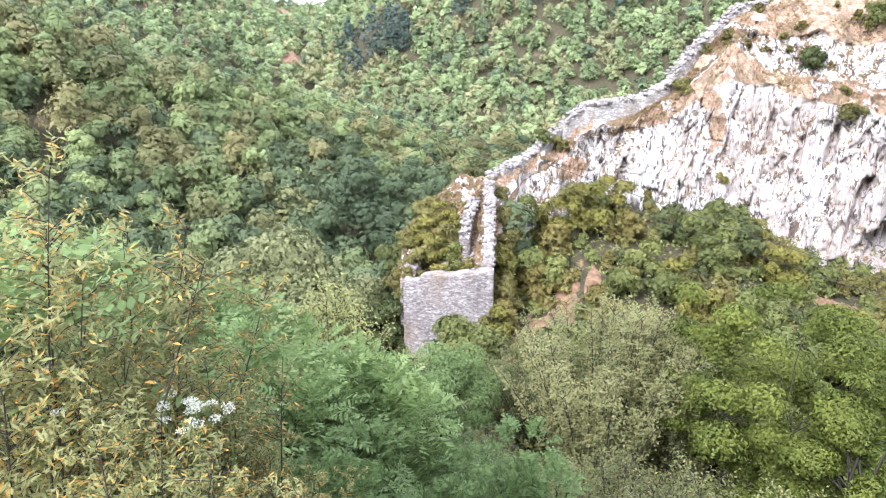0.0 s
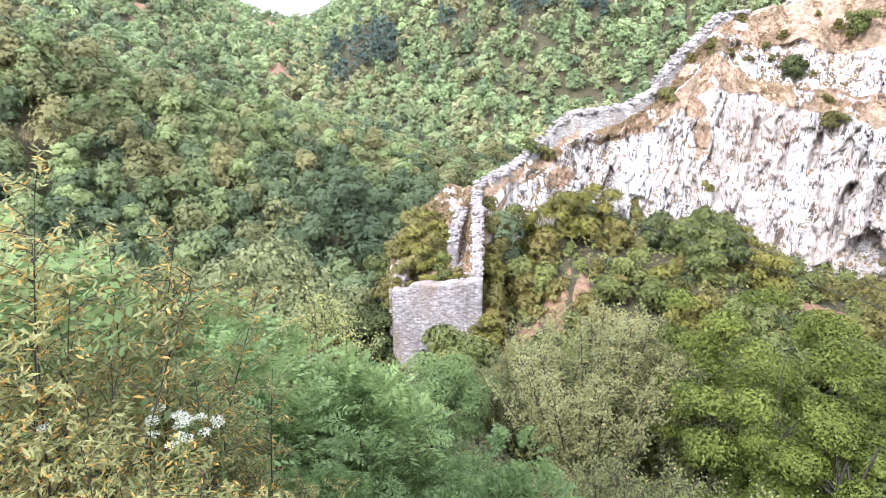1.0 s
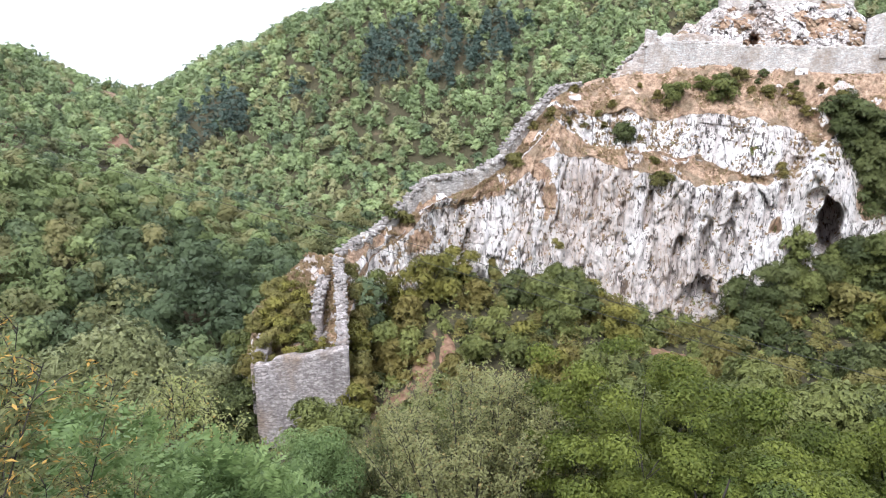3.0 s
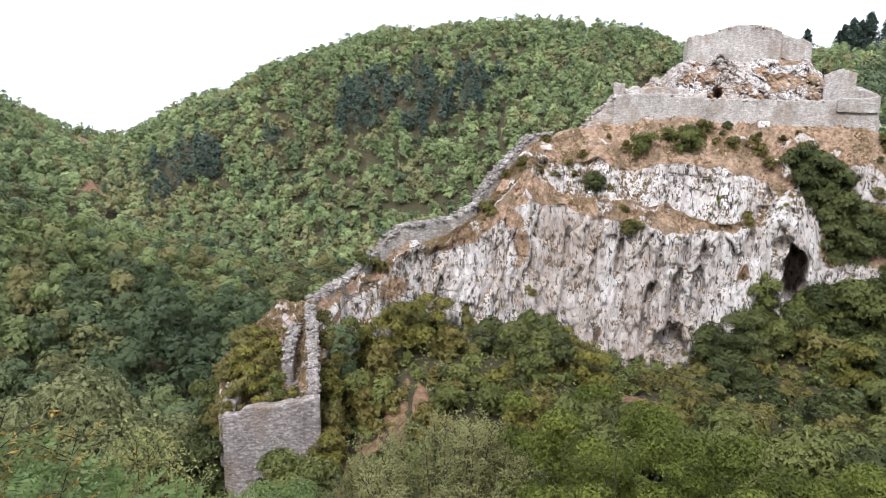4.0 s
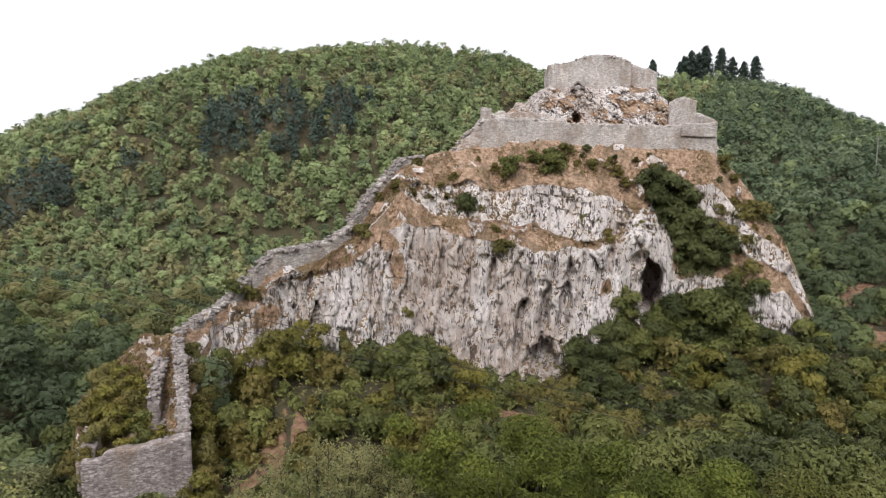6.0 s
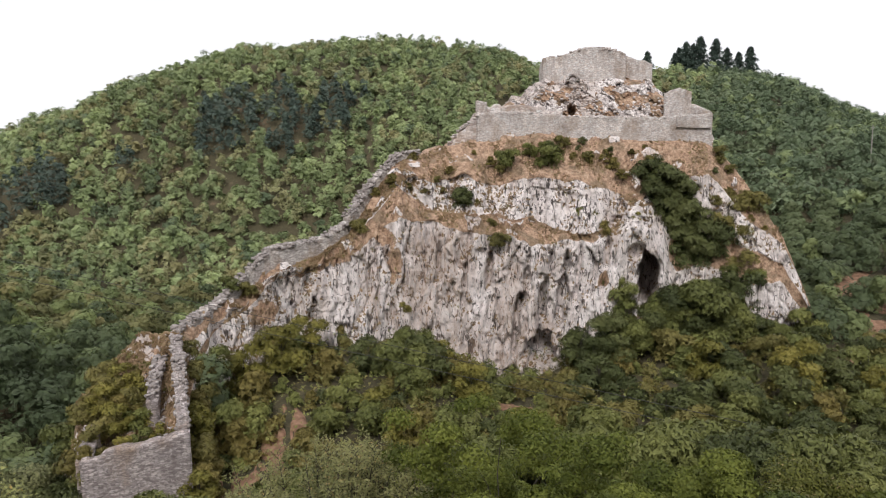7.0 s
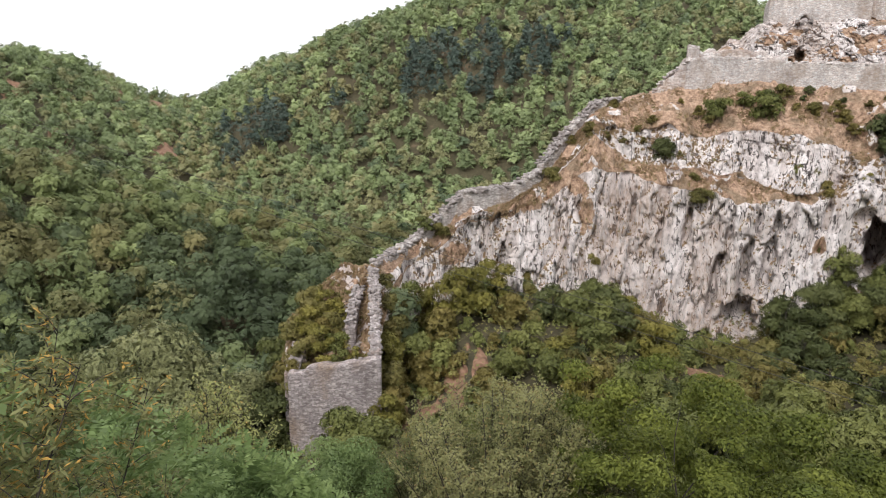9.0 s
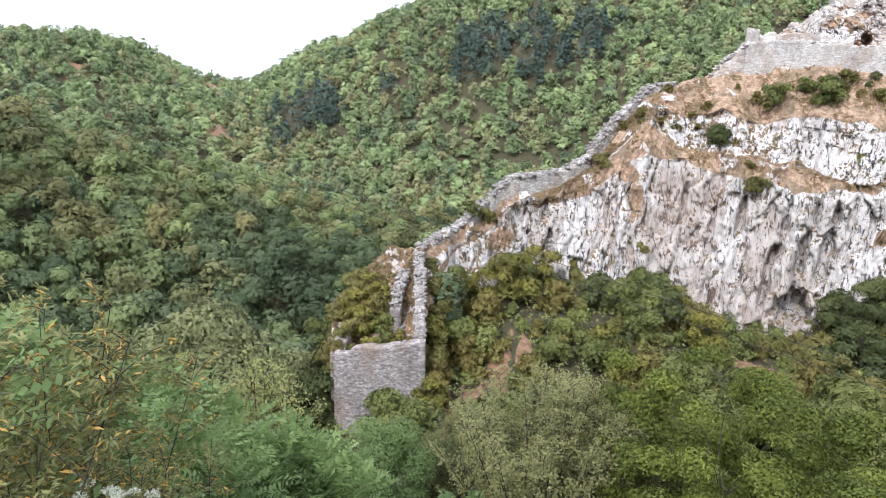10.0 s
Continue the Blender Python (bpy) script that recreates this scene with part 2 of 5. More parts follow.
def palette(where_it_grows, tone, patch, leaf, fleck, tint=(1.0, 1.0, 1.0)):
    """The leaf colours of the valley, for trees of one distance. tint: a factor on them, which for the far hills
    includes haze.
    """
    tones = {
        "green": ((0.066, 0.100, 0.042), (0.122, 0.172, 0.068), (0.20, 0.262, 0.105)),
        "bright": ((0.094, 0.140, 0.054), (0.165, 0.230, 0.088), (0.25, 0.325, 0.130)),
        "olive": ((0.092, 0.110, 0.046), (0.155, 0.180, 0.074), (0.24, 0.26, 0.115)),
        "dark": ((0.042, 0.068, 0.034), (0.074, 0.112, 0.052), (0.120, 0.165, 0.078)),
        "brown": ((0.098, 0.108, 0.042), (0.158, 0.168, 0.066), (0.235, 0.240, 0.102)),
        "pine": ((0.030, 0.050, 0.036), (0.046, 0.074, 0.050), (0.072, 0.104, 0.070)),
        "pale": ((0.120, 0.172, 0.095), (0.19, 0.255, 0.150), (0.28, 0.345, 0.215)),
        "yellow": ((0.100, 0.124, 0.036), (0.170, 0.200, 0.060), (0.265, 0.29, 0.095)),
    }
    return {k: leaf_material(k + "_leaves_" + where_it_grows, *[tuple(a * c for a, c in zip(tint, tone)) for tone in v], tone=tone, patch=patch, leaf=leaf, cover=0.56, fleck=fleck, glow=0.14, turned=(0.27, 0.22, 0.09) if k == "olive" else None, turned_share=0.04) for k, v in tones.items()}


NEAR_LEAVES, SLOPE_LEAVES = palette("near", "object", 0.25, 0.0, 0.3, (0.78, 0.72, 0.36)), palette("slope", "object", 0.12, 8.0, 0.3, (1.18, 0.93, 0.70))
# the far tint paints haze into the leaves, paler and bluer
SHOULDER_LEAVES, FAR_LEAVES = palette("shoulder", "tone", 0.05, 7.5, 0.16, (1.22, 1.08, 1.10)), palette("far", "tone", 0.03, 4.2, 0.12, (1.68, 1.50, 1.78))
FEATHERY = leaf_material("feathery_leaves", (0.070, 0.115, 0.038), (0.175, 0.245, 0.086), (0.31, 0.39, 0.155))
LEAF_TURNING = leaf_material("leaf_turning", (0.085, 0.095, 0.034), (0.205, 0.212, 0.078), (0.40, 0.38, 0.16), patch=0.8, turned=(0.55, 0.34, 0.09), turned_share=0.13)
PETALS = leaf_material("white_petals", (0.40, 0.42, 0.33), (0.52, 0.53, 0.44), (0.64, 0.64, 0.56), patch=3.0)
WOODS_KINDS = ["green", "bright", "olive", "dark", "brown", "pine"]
STRAW = leaf_material("dry_straw", (0.20, 0.135, 0.08), (0.36, 0.255, 0.155), (0.52, 0.41, 0.27), patch=0.4)


def bark_material():
    m, n, l, bsdf = material("bark")
    f = noise_at(n, l, where(n, l, (6, 6, 1.2)), 3.0, 5.0)
    l.new(ramp(n, l, f, [(0.3, (0.020, 0.016, 0.013)), (0.7, (0.080, 0.066, 0.054))]), bsdf.inputs["Base Color"])
    bsdf.inputs["Roughness"].default_value = 0.9
    bump = node(n, "ShaderNodeBump", Strength=0.6, Distance=0.03)
    l.new(f, bump.inputs["Height"])
    l.new(bump.outputs[0], bsdf.inputs["Normal"])
    return m


def ground_material():
    m, n, l, bsdf = material("forest_floor")
    p = where(n, l)
    broad, fine = noise_at(n, l, p, 0.09, 4.0), noise_at(n, l, p, 1.7, 6.0)
    soil = ramp(n, l, fine, [(0.3, (0.10, 0.070, 0.042)), (0.5, (0.19, 0.13, 0.082)), (0.75, (0.29, 0.21, 0.14))])
    grass = ramp(n, l, fine, [(0.3, (0.036, 0.034, 0.016)), (0.55, (0.078, 0.066, 0.034)), (0.8, (0.135, 0.108, 0.060))])
    l.new(mixed(n, l, ramp(n, l, broad, [(0.60, (0, 0, 0)), (0.74, (1, 1, 1))]), grass, soil), bsdf.inputs["Base Color"])
    bsdf.inputs["Roughness"].default_value = 0.95
    bump = node(n, "ShaderNodeBump", Strength=0.7, Distance=0.15)
    l.new(fine, bump.inputs["Height"])
    l.new(bump.outputs[0], bsdf.inputs["Normal"])
    return m


def rock_material():
    """Pale limestone with grey and rusty water streaks, and dry grass where it lies flat."""
    m, n, l, bsdf = material("limestone_and_dry_grass")
    p = where(n, l)
    bent = n.new("ShaderNodeVectorMath")
    bent.operation = "MULTIPLY_ADD"
    bent.inputs[1].default_value = (0.9, 0.9, 0.9)
    wob = node(n, "ShaderNodeTexNoise", Scale=0.9, Detail=6.0, Roughness=0.7)
    l.new(p, wob.inputs["Vector"])
    l.new(wob.outputs["Color"], bent.inputs[0])
    l.new(where(n, l, (1, 1, 0.26)), bent.inputs[2])
    way = bent.outputs[0]
    thin = noise_at(n, l, way, 2.6, 8.0, 0.74)
    broad = noise_at(n, l, where(n, l, (1, 1, 0.5)), 0.09, 3.0)
    streak = noise_at(n, l, way, 0.34, 9.0, 0.70)
    stone = ramp(n, l, streak, [(0.35, (0.44, 0.40, 0.395)), (0.42, (0.70, 0.655, 0.64)), (0.49, (0.90, 0.86, 0.845)), (0.56, (0.96, 0.935, 0.92))])
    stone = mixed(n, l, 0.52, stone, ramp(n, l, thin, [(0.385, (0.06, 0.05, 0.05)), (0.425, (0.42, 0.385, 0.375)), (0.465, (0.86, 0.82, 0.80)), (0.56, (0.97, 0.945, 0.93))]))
    # cracks as near-black lines, with the shade inside them put into the colour
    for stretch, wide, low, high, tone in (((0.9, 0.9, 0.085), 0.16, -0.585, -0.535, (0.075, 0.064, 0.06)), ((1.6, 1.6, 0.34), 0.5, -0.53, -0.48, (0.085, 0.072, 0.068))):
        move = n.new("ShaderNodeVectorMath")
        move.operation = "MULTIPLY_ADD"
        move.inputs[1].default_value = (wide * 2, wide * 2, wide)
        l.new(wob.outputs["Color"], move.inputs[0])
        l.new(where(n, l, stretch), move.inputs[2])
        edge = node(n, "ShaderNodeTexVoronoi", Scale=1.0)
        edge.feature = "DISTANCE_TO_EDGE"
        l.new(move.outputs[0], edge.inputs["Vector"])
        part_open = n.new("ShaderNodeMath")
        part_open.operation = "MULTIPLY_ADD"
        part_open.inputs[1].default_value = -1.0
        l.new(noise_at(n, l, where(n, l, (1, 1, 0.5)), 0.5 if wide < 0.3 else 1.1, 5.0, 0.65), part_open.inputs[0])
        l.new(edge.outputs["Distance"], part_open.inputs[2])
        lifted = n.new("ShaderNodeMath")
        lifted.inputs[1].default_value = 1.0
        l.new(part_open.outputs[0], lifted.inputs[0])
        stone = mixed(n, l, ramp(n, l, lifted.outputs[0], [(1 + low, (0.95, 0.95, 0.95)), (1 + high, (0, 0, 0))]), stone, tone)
    stone = mixed(n, l, 1.0, stone, (0.99, 0.95, 0.945), "MULTIPLY")
    rust = ramp(n, l, broad, [(0.45, (0, 0, 0)), (0.62, (0.75, 0.75, 0.75))])
    rust = mixed(n, l, 1.0, rust, ramp(n, l, thin, [(0.40, (0, 0, 0)), (0.58, (1, 1, 1))]), "MULTIPLY")
    stone = mixed(n, l, rust, stone, mixed(n, l, thin, (0.26, 0.15, 0.09), (0.46, 0.32, 0.22)))
    fine = noise_at(n, l, p, 2.6, 6.0, 0.7)
    tone = noise_at(n, l, p, 0.35, 4.0, 0.6)
    grass = ramp(n, l, noise_at(n, l, p, 1.7, 8.0, 0.78), [(0.34, (0.12, 0.075, 0.050)), (0.43, (0.32, 0.205, 0.14)), (0.53, (0.54, 0.36, 0.245)), (0.66, (0.70, 0.54, 0.41))])
    grass = mixed(n, l, ramp(n, l, tone, [(0.40, (0.6, 0.6, 0.6)), (0.52, (0, 0, 0))]), grass, (0.16, 0.125, 0.075))
    grows, soft_edge = n.new("ShaderNodeAttribute"), n.new("ShaderNodeMath")
    grows.attribute_name = "grass"
    soft_edge.operation = "MULTIPLY_ADD"
    soft_edge.inputs[1].default_value = 1.5
    l.new(mixed(n, l, 0.5, fine, thin), soft_edge.inputs[0])
    l.new(grows.outputs["Fac"], soft_edge.inputs[2])
    share = ramp(n, l, soft_edge.outputs[0], [(0.92, (0, 0, 0)), (1.4, (1, 1, 1))])
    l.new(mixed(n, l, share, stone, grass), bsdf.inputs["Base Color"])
    bsdf.inputs["Roughness"].default_value = 0.92
    bump = node(n, "ShaderNodeBump", Strength=1.0, Distance=0.5)
    l.new(mixed(n, l, 0.4, thin, fine), bump.inputs["Height"])
    l.new(bump.outputs[0], bsdf.inputs["Normal"])
    return m


def masonry_material(name, light, dark, joint, size=0.32, earthy=0.5):
    """Rubble masonry in rough courses."""
    m, n, l, bsdf = material(name)
    p = where(n, l, (1 / size, 1 / size, 2.2 / size))
    warp = noise_at(n, l, where(n, l), 0.8, 3.0)
    v = node(n, "ShaderNodeTexVoronoi", Scale=1.0, Randomness=0.85)
    l.new(p, v.inputs["Vector"])
    e = node(n, "ShaderNodeTexVoronoi", Scale=1.0, Randomness=0.85)
    e.feature = "DISTANCE_TO_EDGE"
    l.new(p, e.inputs["Vector"])
    bw = n.new("ShaderNodeSeparateColor")
    l.new(v.outputs["Color"], bw.inputs[0])
    stone = ramp(n, l, bw.outputs[0], [(0.0, dark), (0.6, light), (1.0, tuple(min(0.75, 1.25 * c) for c in light))])
    patch = noise_at(n, l, where(n, l, (1, 1, 0.6)), 0.35, 5.0)
    cloud = noise_at(n, l, where(n, l, (1, 1, 0.5)), 0.55, 6.0, 0.7)
    stone = mixed(n, l, 1.0, stone, ramp(n, l, cloud, [(0.34, (0.62, 0.60, 0.59)), (0.5, (0.95, 0.95, 0.95)), (0.66, (1.15, 1.14, 1.12))]), "MULTIPLY")
    stone = mixed(n, l, ramp(n, l, patch, [(earthy, (0, 0, 0)), (earthy + 0.2, (0.75, 0.75, 0.75))]), stone, (0.34, 0.24, 0.165))
    speck = noise_at(n, l, where(n, l, (1, 1, 2.0)), 4.5, 6.0, 0.75)
    stone = mixed(n, l, ramp(n, l, speck, [(0.38, (0.7, 0.7, 0.7)), (0.48, (0, 0, 0))]), stone, tuple(0.55 * c for c in dark))
    course = noise_at(n, l, where(n, l, (1.6, 1.6, 4.2)), 1.0, 6.0, 0.75)
    stone = mixed(n, l, 1.0, stone, ramp(n, l, course, [(0.36, (0.72, 0.70, 0.69)), (0.5, (1, 1, 1)), (0.64, (1.14, 1.13, 1.12))]), "MULTIPLY")
    gap = ramp(n, l, e.outputs["Distance"], [(0.0, (0.5, 0.5, 0.5)), (0.09, (1, 1, 1))])
    l.new(mixed(n, l, gap, joint, stone), bsdf.inputs["Base Color"])
    bsdf.inputs["Roughness"].default_value = 0.93
    bump = node(n, "ShaderNodeBump", Strength=1.0, Distance=0.12)
    l.new(mixed(n, l, 0.3, gap, warp), bump.inputs["Height"])
    l.new(bump.outputs[0], bsdf.inputs["Normal"])
    return m


def earth_material():
    m, n, l, bsdf = material("reddish_earth")
    f = noise_at(n, l, where(n, l), 1.3, 6.0)
    l.new(ramp(n, l, f, [(0.3, (0.12, 0.064, 0.038)), (0.5, (0.24, 0.135, 0.084)), (0.7, (0.35, 0.215, 0.145))]), bsdf.inputs["Base Color"])
    bsdf.inputs["Roughness"].default_value = 0.95
    return m


def plain_material(name, a, b, scale, rough=0.8):
    m, n, l, bsdf = material(name)
    l.new(ramp(n, l, noise_at(n, l, where(n, l), scale, 4.0), [(0.3, a), (0.7, b)]), bsdf.inputs["Base Color"])
    bsdf.inputs["Roughness"].default_value = rough
    return m


EARTH_MAT = earth_material()
CABLE, POLE_WOOD = plain_material("cable", (0.02, 0.02, 0.02), (0.05, 0.05, 0.05), 3.0, 0.5), plain_material("weathered_pole", (0.22, 0.20, 0.18), (0.38, 0.36, 0.33), 2.0)
BARK, GROUND, ROCK = bark_material(), ground_material(), rock_material()
MASONRY = masonry_material("grey_rubble_masonry", (0.45, 0.40, 0.395), (0.25, 0.215, 0.21), (0.12, 0.10, 0.095), 0.36)
MASONRY_PALE = masonry_material("pale_rubble_masonry", (0.62, 0.575, 0.55), (0.40, 0.365, 0.345), (0.19, 0.165, 0.155), 0.42)
RUBBLE = masonry_material("tumbled_rubble", (0.80, 0.73, 0.70), (0.47, 0.40, 0.375), (0.22, 0.165, 0.135), 0.8, 0.44)
CASTLE = masonry_material("castle_masonry", (0.72, 0.655, 0.62), (0.52, 0.455, 0.425), (0.30, 0.26, 0.245), 0.30)



def loose_stone_material(name, bright):
    m, n, l, bsdf = material(name)
    g = n.new("ShaderNodeNewGeometry")
    f = noise_at(n, l, where(n, l), 3.5, 6.0, 0.7)
    stone = ramp(n, l, g.outputs["Random Per Island"], [(a, tuple(bright * c for c in tone)) for a, tone in ((0.0, (0.24, 0.21, 0.20)), (0.5, (0.36, 0.325, 0.315)), (1.0, (0.48, 0.44, 0.425)))])
    l.new(mixed(n, l, ramp(n, l, f, [(0.38, (0.7, 0.7, 0.7)), (0.55, (0, 0, 0))]), stone, tuple(bright * c for c in (0.20, 0.165, 0.14))), bsdf.inputs["Base Color"])
    bsdf.inputs["Roughness"].default_value = 0.93
    return m


STONES, PALE_STONES = loose_stone_material("weathered_loose_stone", 1.0), loose_stone_material("pale_loose_stone", 1.6)

# ---- ground: one sheet from the lookout to the horizon ----
g_b = np.concatenate([np.arange(-180, -60, 6.0), np.arange(-60, 66, 0.6), np.arange(66, 180, 6.0)])
g_r = np.concatenate([[0.02, 0.6, 1.2, 2.0], np.geomspace(2.6, 460, 150), np.geomspace(480, 3500, 24)])
bb, rr = np.meshgrid(g_b, g_r)
gx, gy = rr * np.sin(np.radians(bb)), rr * np.cos(np.radians(bb))
ground = thing("ground", mesh_of("ground", np.stack([gx, gy, land(bb, rr)], -1).reshape(-1, 3), grid_faces(len(g_r), len(g_b), True)[:, ::-1], [GROUND], smooth_faces=True),
               "steep valley ground of brown soil and dry grass", "ground", kind="structure")

# ---- the rock: sections by bearing, from the valley foot up to the crest and down behind ----
S_B = [-6, -3.5, 1.2, 3.7, 6.7, 9.4, 11.4, 15.3, 17.8, 21.8, 24.6, 28.7, 33.3, 37.8, 41.7, 44.3, 46.3, 48, 51.7, 54.1, 56]
S_LINES = {
    "foot_r": [66, 63.2, 62.6, 62.6, 78, 83, 88, 91, 92, 93, 95, 96, 98, 102, 107, 110, 111, 112, 113, 114, 115],
    "foot_z": [-46, -42, -36, -33, -31, -28, -27, -28, -29, -31, -35, -39, -39, -37, -35, -34, -35, -36, -37, -38, -40],
    "lip_r": [68, 64.2, 63.8, 64.4, 84, 88, 91.5, 95, 96.5, 99, 100, 101, 102.5, 106, 109.5, 113, 114, 115, 115.5, 116, 116.5],
    "lip_z": [-42, -28, -24.2, -22.4, -18.6, -17.2, -14.2, -13.2, -11.2, -6.9, -7.4, -9.7, -11.1, -11, -9.2, -15.6, -16, -16.4, -17.9, -24, -36],
    "ledge_r": [70, 67, 68, 69, 84.6, 88.4, 91.3, 95.0, 97.2, 101.5, 103, 104.5, 106, 107, 110.5, 116, 116.5, 117, 116.8, 116.4, 117],
    "ledge_z": [-41, -25.5, -22.6, -20.9, -17.8, -16.5, -13.5, -12.6, -10.4, -3.8, -6.4, -7.5, -8.9, -10.3, -8, -10, -10.5, -11, -15, -23.4, -36],
    "edge_r": [73, 72, 73, 74, 85.0, 88.9, 91.6, 95.3, 97.9, 104, 106, 107.5, 108.5, 111, 113, 117, 117.5, 119, 118, 116.7, 117],
    "edge_z": [-40, -23.5, -20.2, -18.9, -17.0, -15.9, -13.0, -12.2, -9.8, -1.5, -2.8, -2.1, -0.9, -3.2, -4.2, -2.2, -2.4, -5.5, -13, -23.2, -36],
    "crest_r": [78, 76, 78, 79, 85.6, 89.4, 92, 95.7, 98.4, 107, 111, 114.2, 115.6, 117.2, 118.8, 120, 121.2, 122, 119, 117, 118],
    "crest_z": [-40, -22.5, -16.6, -16.8, -16.3, -15.2, -12.5, -11.8, -9.3, 0.9, 2.4, 4.5, 5.5, 4.3, 4.1, 3.9, 3.2, 0.0, -11.4, -22.9, -36],
    "back_r": [84, 84, 88, 90, 97, 102, 106, 112, 116, 132, 140, 148, 152, 152, 148, 142, 139, 134, 126, 121, 120],
    "back_z": [-40, -29, -24, -23, -22, -19, -17, -16, -12, 0, 3, 6, 7, 6, 4, 1, -1, -4, -15, -26, -38],
    "tail_r": [92, 94, 100, 104, 112, 118, 122, 130, 136, 156, 166, 176, 182, 180, 172, 160, 154, 146, 134, 125, 122],
    "tail_z": [-48] * 21,
}
S_ORDER = ["foot", "lip", "ledge", "edge", "crest", "back", "tail"]
S_STEPS = [150, 16, 60, 40, 12, 12]
HOLLOWS = [(42.0, -18.0, 1.0, 5.2, 15.0), (41.2, -13.2, 0.7, 2.2, 2.5), (33.6, -26.5, 1.6, 2.8, 7.0), (31.6, -22.5, 0.45, 4.5, 4.0), (35.3, -19.5, 0.5, 6.5, 4.0),
           (29.3, -15.0, 0.4, 3.4, 2.0), (33.7, -20.5, 0.5, 5.0, 3.6), (39.6, -9.0, 0.5, 1.4, 1.6), (14.2, -14.5, 0.5, 2.6, 1.6), (31.2, -30.0, 0.9, 1.5, 2.8),
           (32.4, -17.0, 0.35, 5.0, 2.2), (36.6, -16.0, 0.3, 5.0, 1.8), (38.8, -14.5, 0.35, 5.5, 2.0), (27.2, -17.5, 0.3, 5.0, 1.6), (22.4, -13.5, 0.3, 5.0, 1.5), (25.1, -12.5, 0.3, 4.0, 1.4), (34.5, -13.5, 0.35, 3.0, 1.8)]


def section(bearing):
    """Ranges and heights of the rock's lines at a bearing."""
    out = []
    for line in S_ORDER:
        out.append([np.interp(bearing, S_B, S_LINES[line + "_r"]), np.interp(bearing, S_B, S_LINES[line + "_z"])])
    return np.array(out)


def rock_at(bearing, z):
    """Range of the rock's front at a bearing and height."""
    s = section(bearing)[:5]
    return float(np.interp(z, s[:, 1], s[:, 0]))


def put_grass(me, amount):
    """How much dry grass grows at each point."""
    me.attributes.new("grass", "FLOAT", "POINT").data.foreach_set("value", np.clip(amount, 0, 1).astype(np.float32).ravel())


def build_rock():
    cols = np.arange(-6, 56.01, 0.11)
    s = section(cols)  # line, (r, z), bearing
    across = np.radians(cols) * 105
    for k, (dz, dr) in {1: (1.6, 1.0), 2: (2.0, 1.2), 3: (2.2, 1.3)}.items():  # the broken lines of lip, ledge and upper edge
        fade = smooth(4, 9, cols)
        s[k, 1] += fade * dz * fbm(across / 5, k * 3.3, 0, 4, 200 + k)
        s[k, 0] += fade * dr * fbm(across / 4, k * 5.1, 0, 4, 210 + k)
    parts_r, parts_z, cliffy = [], [], []
    steep = [1.0, 0.35, 1.0, 0.25, 0.15, 0.3]
    for k, steps in enumerate(S_STEPS):
        u = np.linspace(0, 1, steps, endpoint=k == len(S_STEPS) - 1)[:, None]
        parts_r.append(s[k, 0] * (1 - u) + s[k + 1, 0] * u)
        parts_z.append(s[k, 1] * (1 - u) + s[k + 1, 1] * u)
        bare_rock = smooth(36.5, 39, cols) * (1 - smooth(43, 44.5, cols)) * (k == 1) + 0.55 * smooth(43, 45, cols) * (k == 1) + 0.15 * smooth(43, 45, cols) * (k == 2) + 0.2 * smooth(50, 52, cols) * (k == 3)
        cliffy.append(np.broadcast_to(np.maximum(steep[k], bare_rock), (steps, len(cols))))
    r, z, c = np.concatenate(parts_r), np.concatenate(parts_z), np.concatenate(cliffy)
    for _ in range(3):  # soften the lines between the bands
        r[1:-1], z[1:-1], c[1:-1] = [(a[:-2] + 2 * a[1:-1] + a[2:]) / 4 for a in (r, z, c)]
    b = np.broadcast_to(cols, r.shape)
    along = np.radians(b) * 105
    outcrop = smooth(0.22, 0.36, fbm(along / 3.0, r / 2.5, z / 4, 4, 151))  # rock breaking through the grass
    c = np.clip(c + 0.55 * outcrop * (c < 0.5), 0, 1)
    warp = along + 1.2 * fbm(along / 6, z / 5, 0, 3, 15)
    buttress = fbm(warp / 9, z / 40, 0, 3, 21)
    pillars = 1 - np.abs(fbm(warp / 3.6, z / 18, 0, 4, 25)) * 3.2
    flutes = 1 - np.abs(fbm(warp / 1.5, z / 8, 3, 4, 31)) * 3.0
    cracks = np.clip(1 - np.abs(fbm(warp / 3.0, z / 12, 7, 4, 35)) / 0.06, 0, 1) * smooth(-0.1, 0.25, fbm(along / 6, z / 6, 0, 2, 36))
    beds = np.clip(1 - np.abs(fbm(along / 9, z / 1.8 + along / 14, 7, 4, 37)) / 0.05, 0, 1) * smooth(0.0, 0.3, fbm(along / 4, z / 4, 3, 2, 38))
    chunks = fbm(along / 2.0, z / 2.6, r / 3, 4, 41)
    big_v, big_e = blocks(warp / 2.3, (z + 0.8 * fbm(along / 3, z / 3, 0, 3, 44)) / 11.0, 45)
    mid_v, mid_e = blocks(warp / 0.95 + 0.3 * fbm(along, z, 0, 2, 46), z / 4.0, 47)
    small_v, small_e = blocks(along / 0.5, z / 1.1, 49)
    blocky = 2.4 * (big_v - 0.5) + 1.1 * (mid_v - 0.5) + 0.5 * (small_v - 0.5) - 0.5 * (1 - smooth(0.0, 0.12, big_e)) - 0.15 * (1 - smooth(0.0, 0.15, mid_e))
    push = c * (2.2 * buttress + 0.75 * (pillars - 0.5) + 0.40 * (flutes - 0.5) + 0.35 * chunks + 0.8 * blocky - 0.9 * cracks + 0.7 - 0.5 * beds) + (1 - c) * 0.9 * fbm(along / 3.5, r / 3.5, 0, 4, 51)
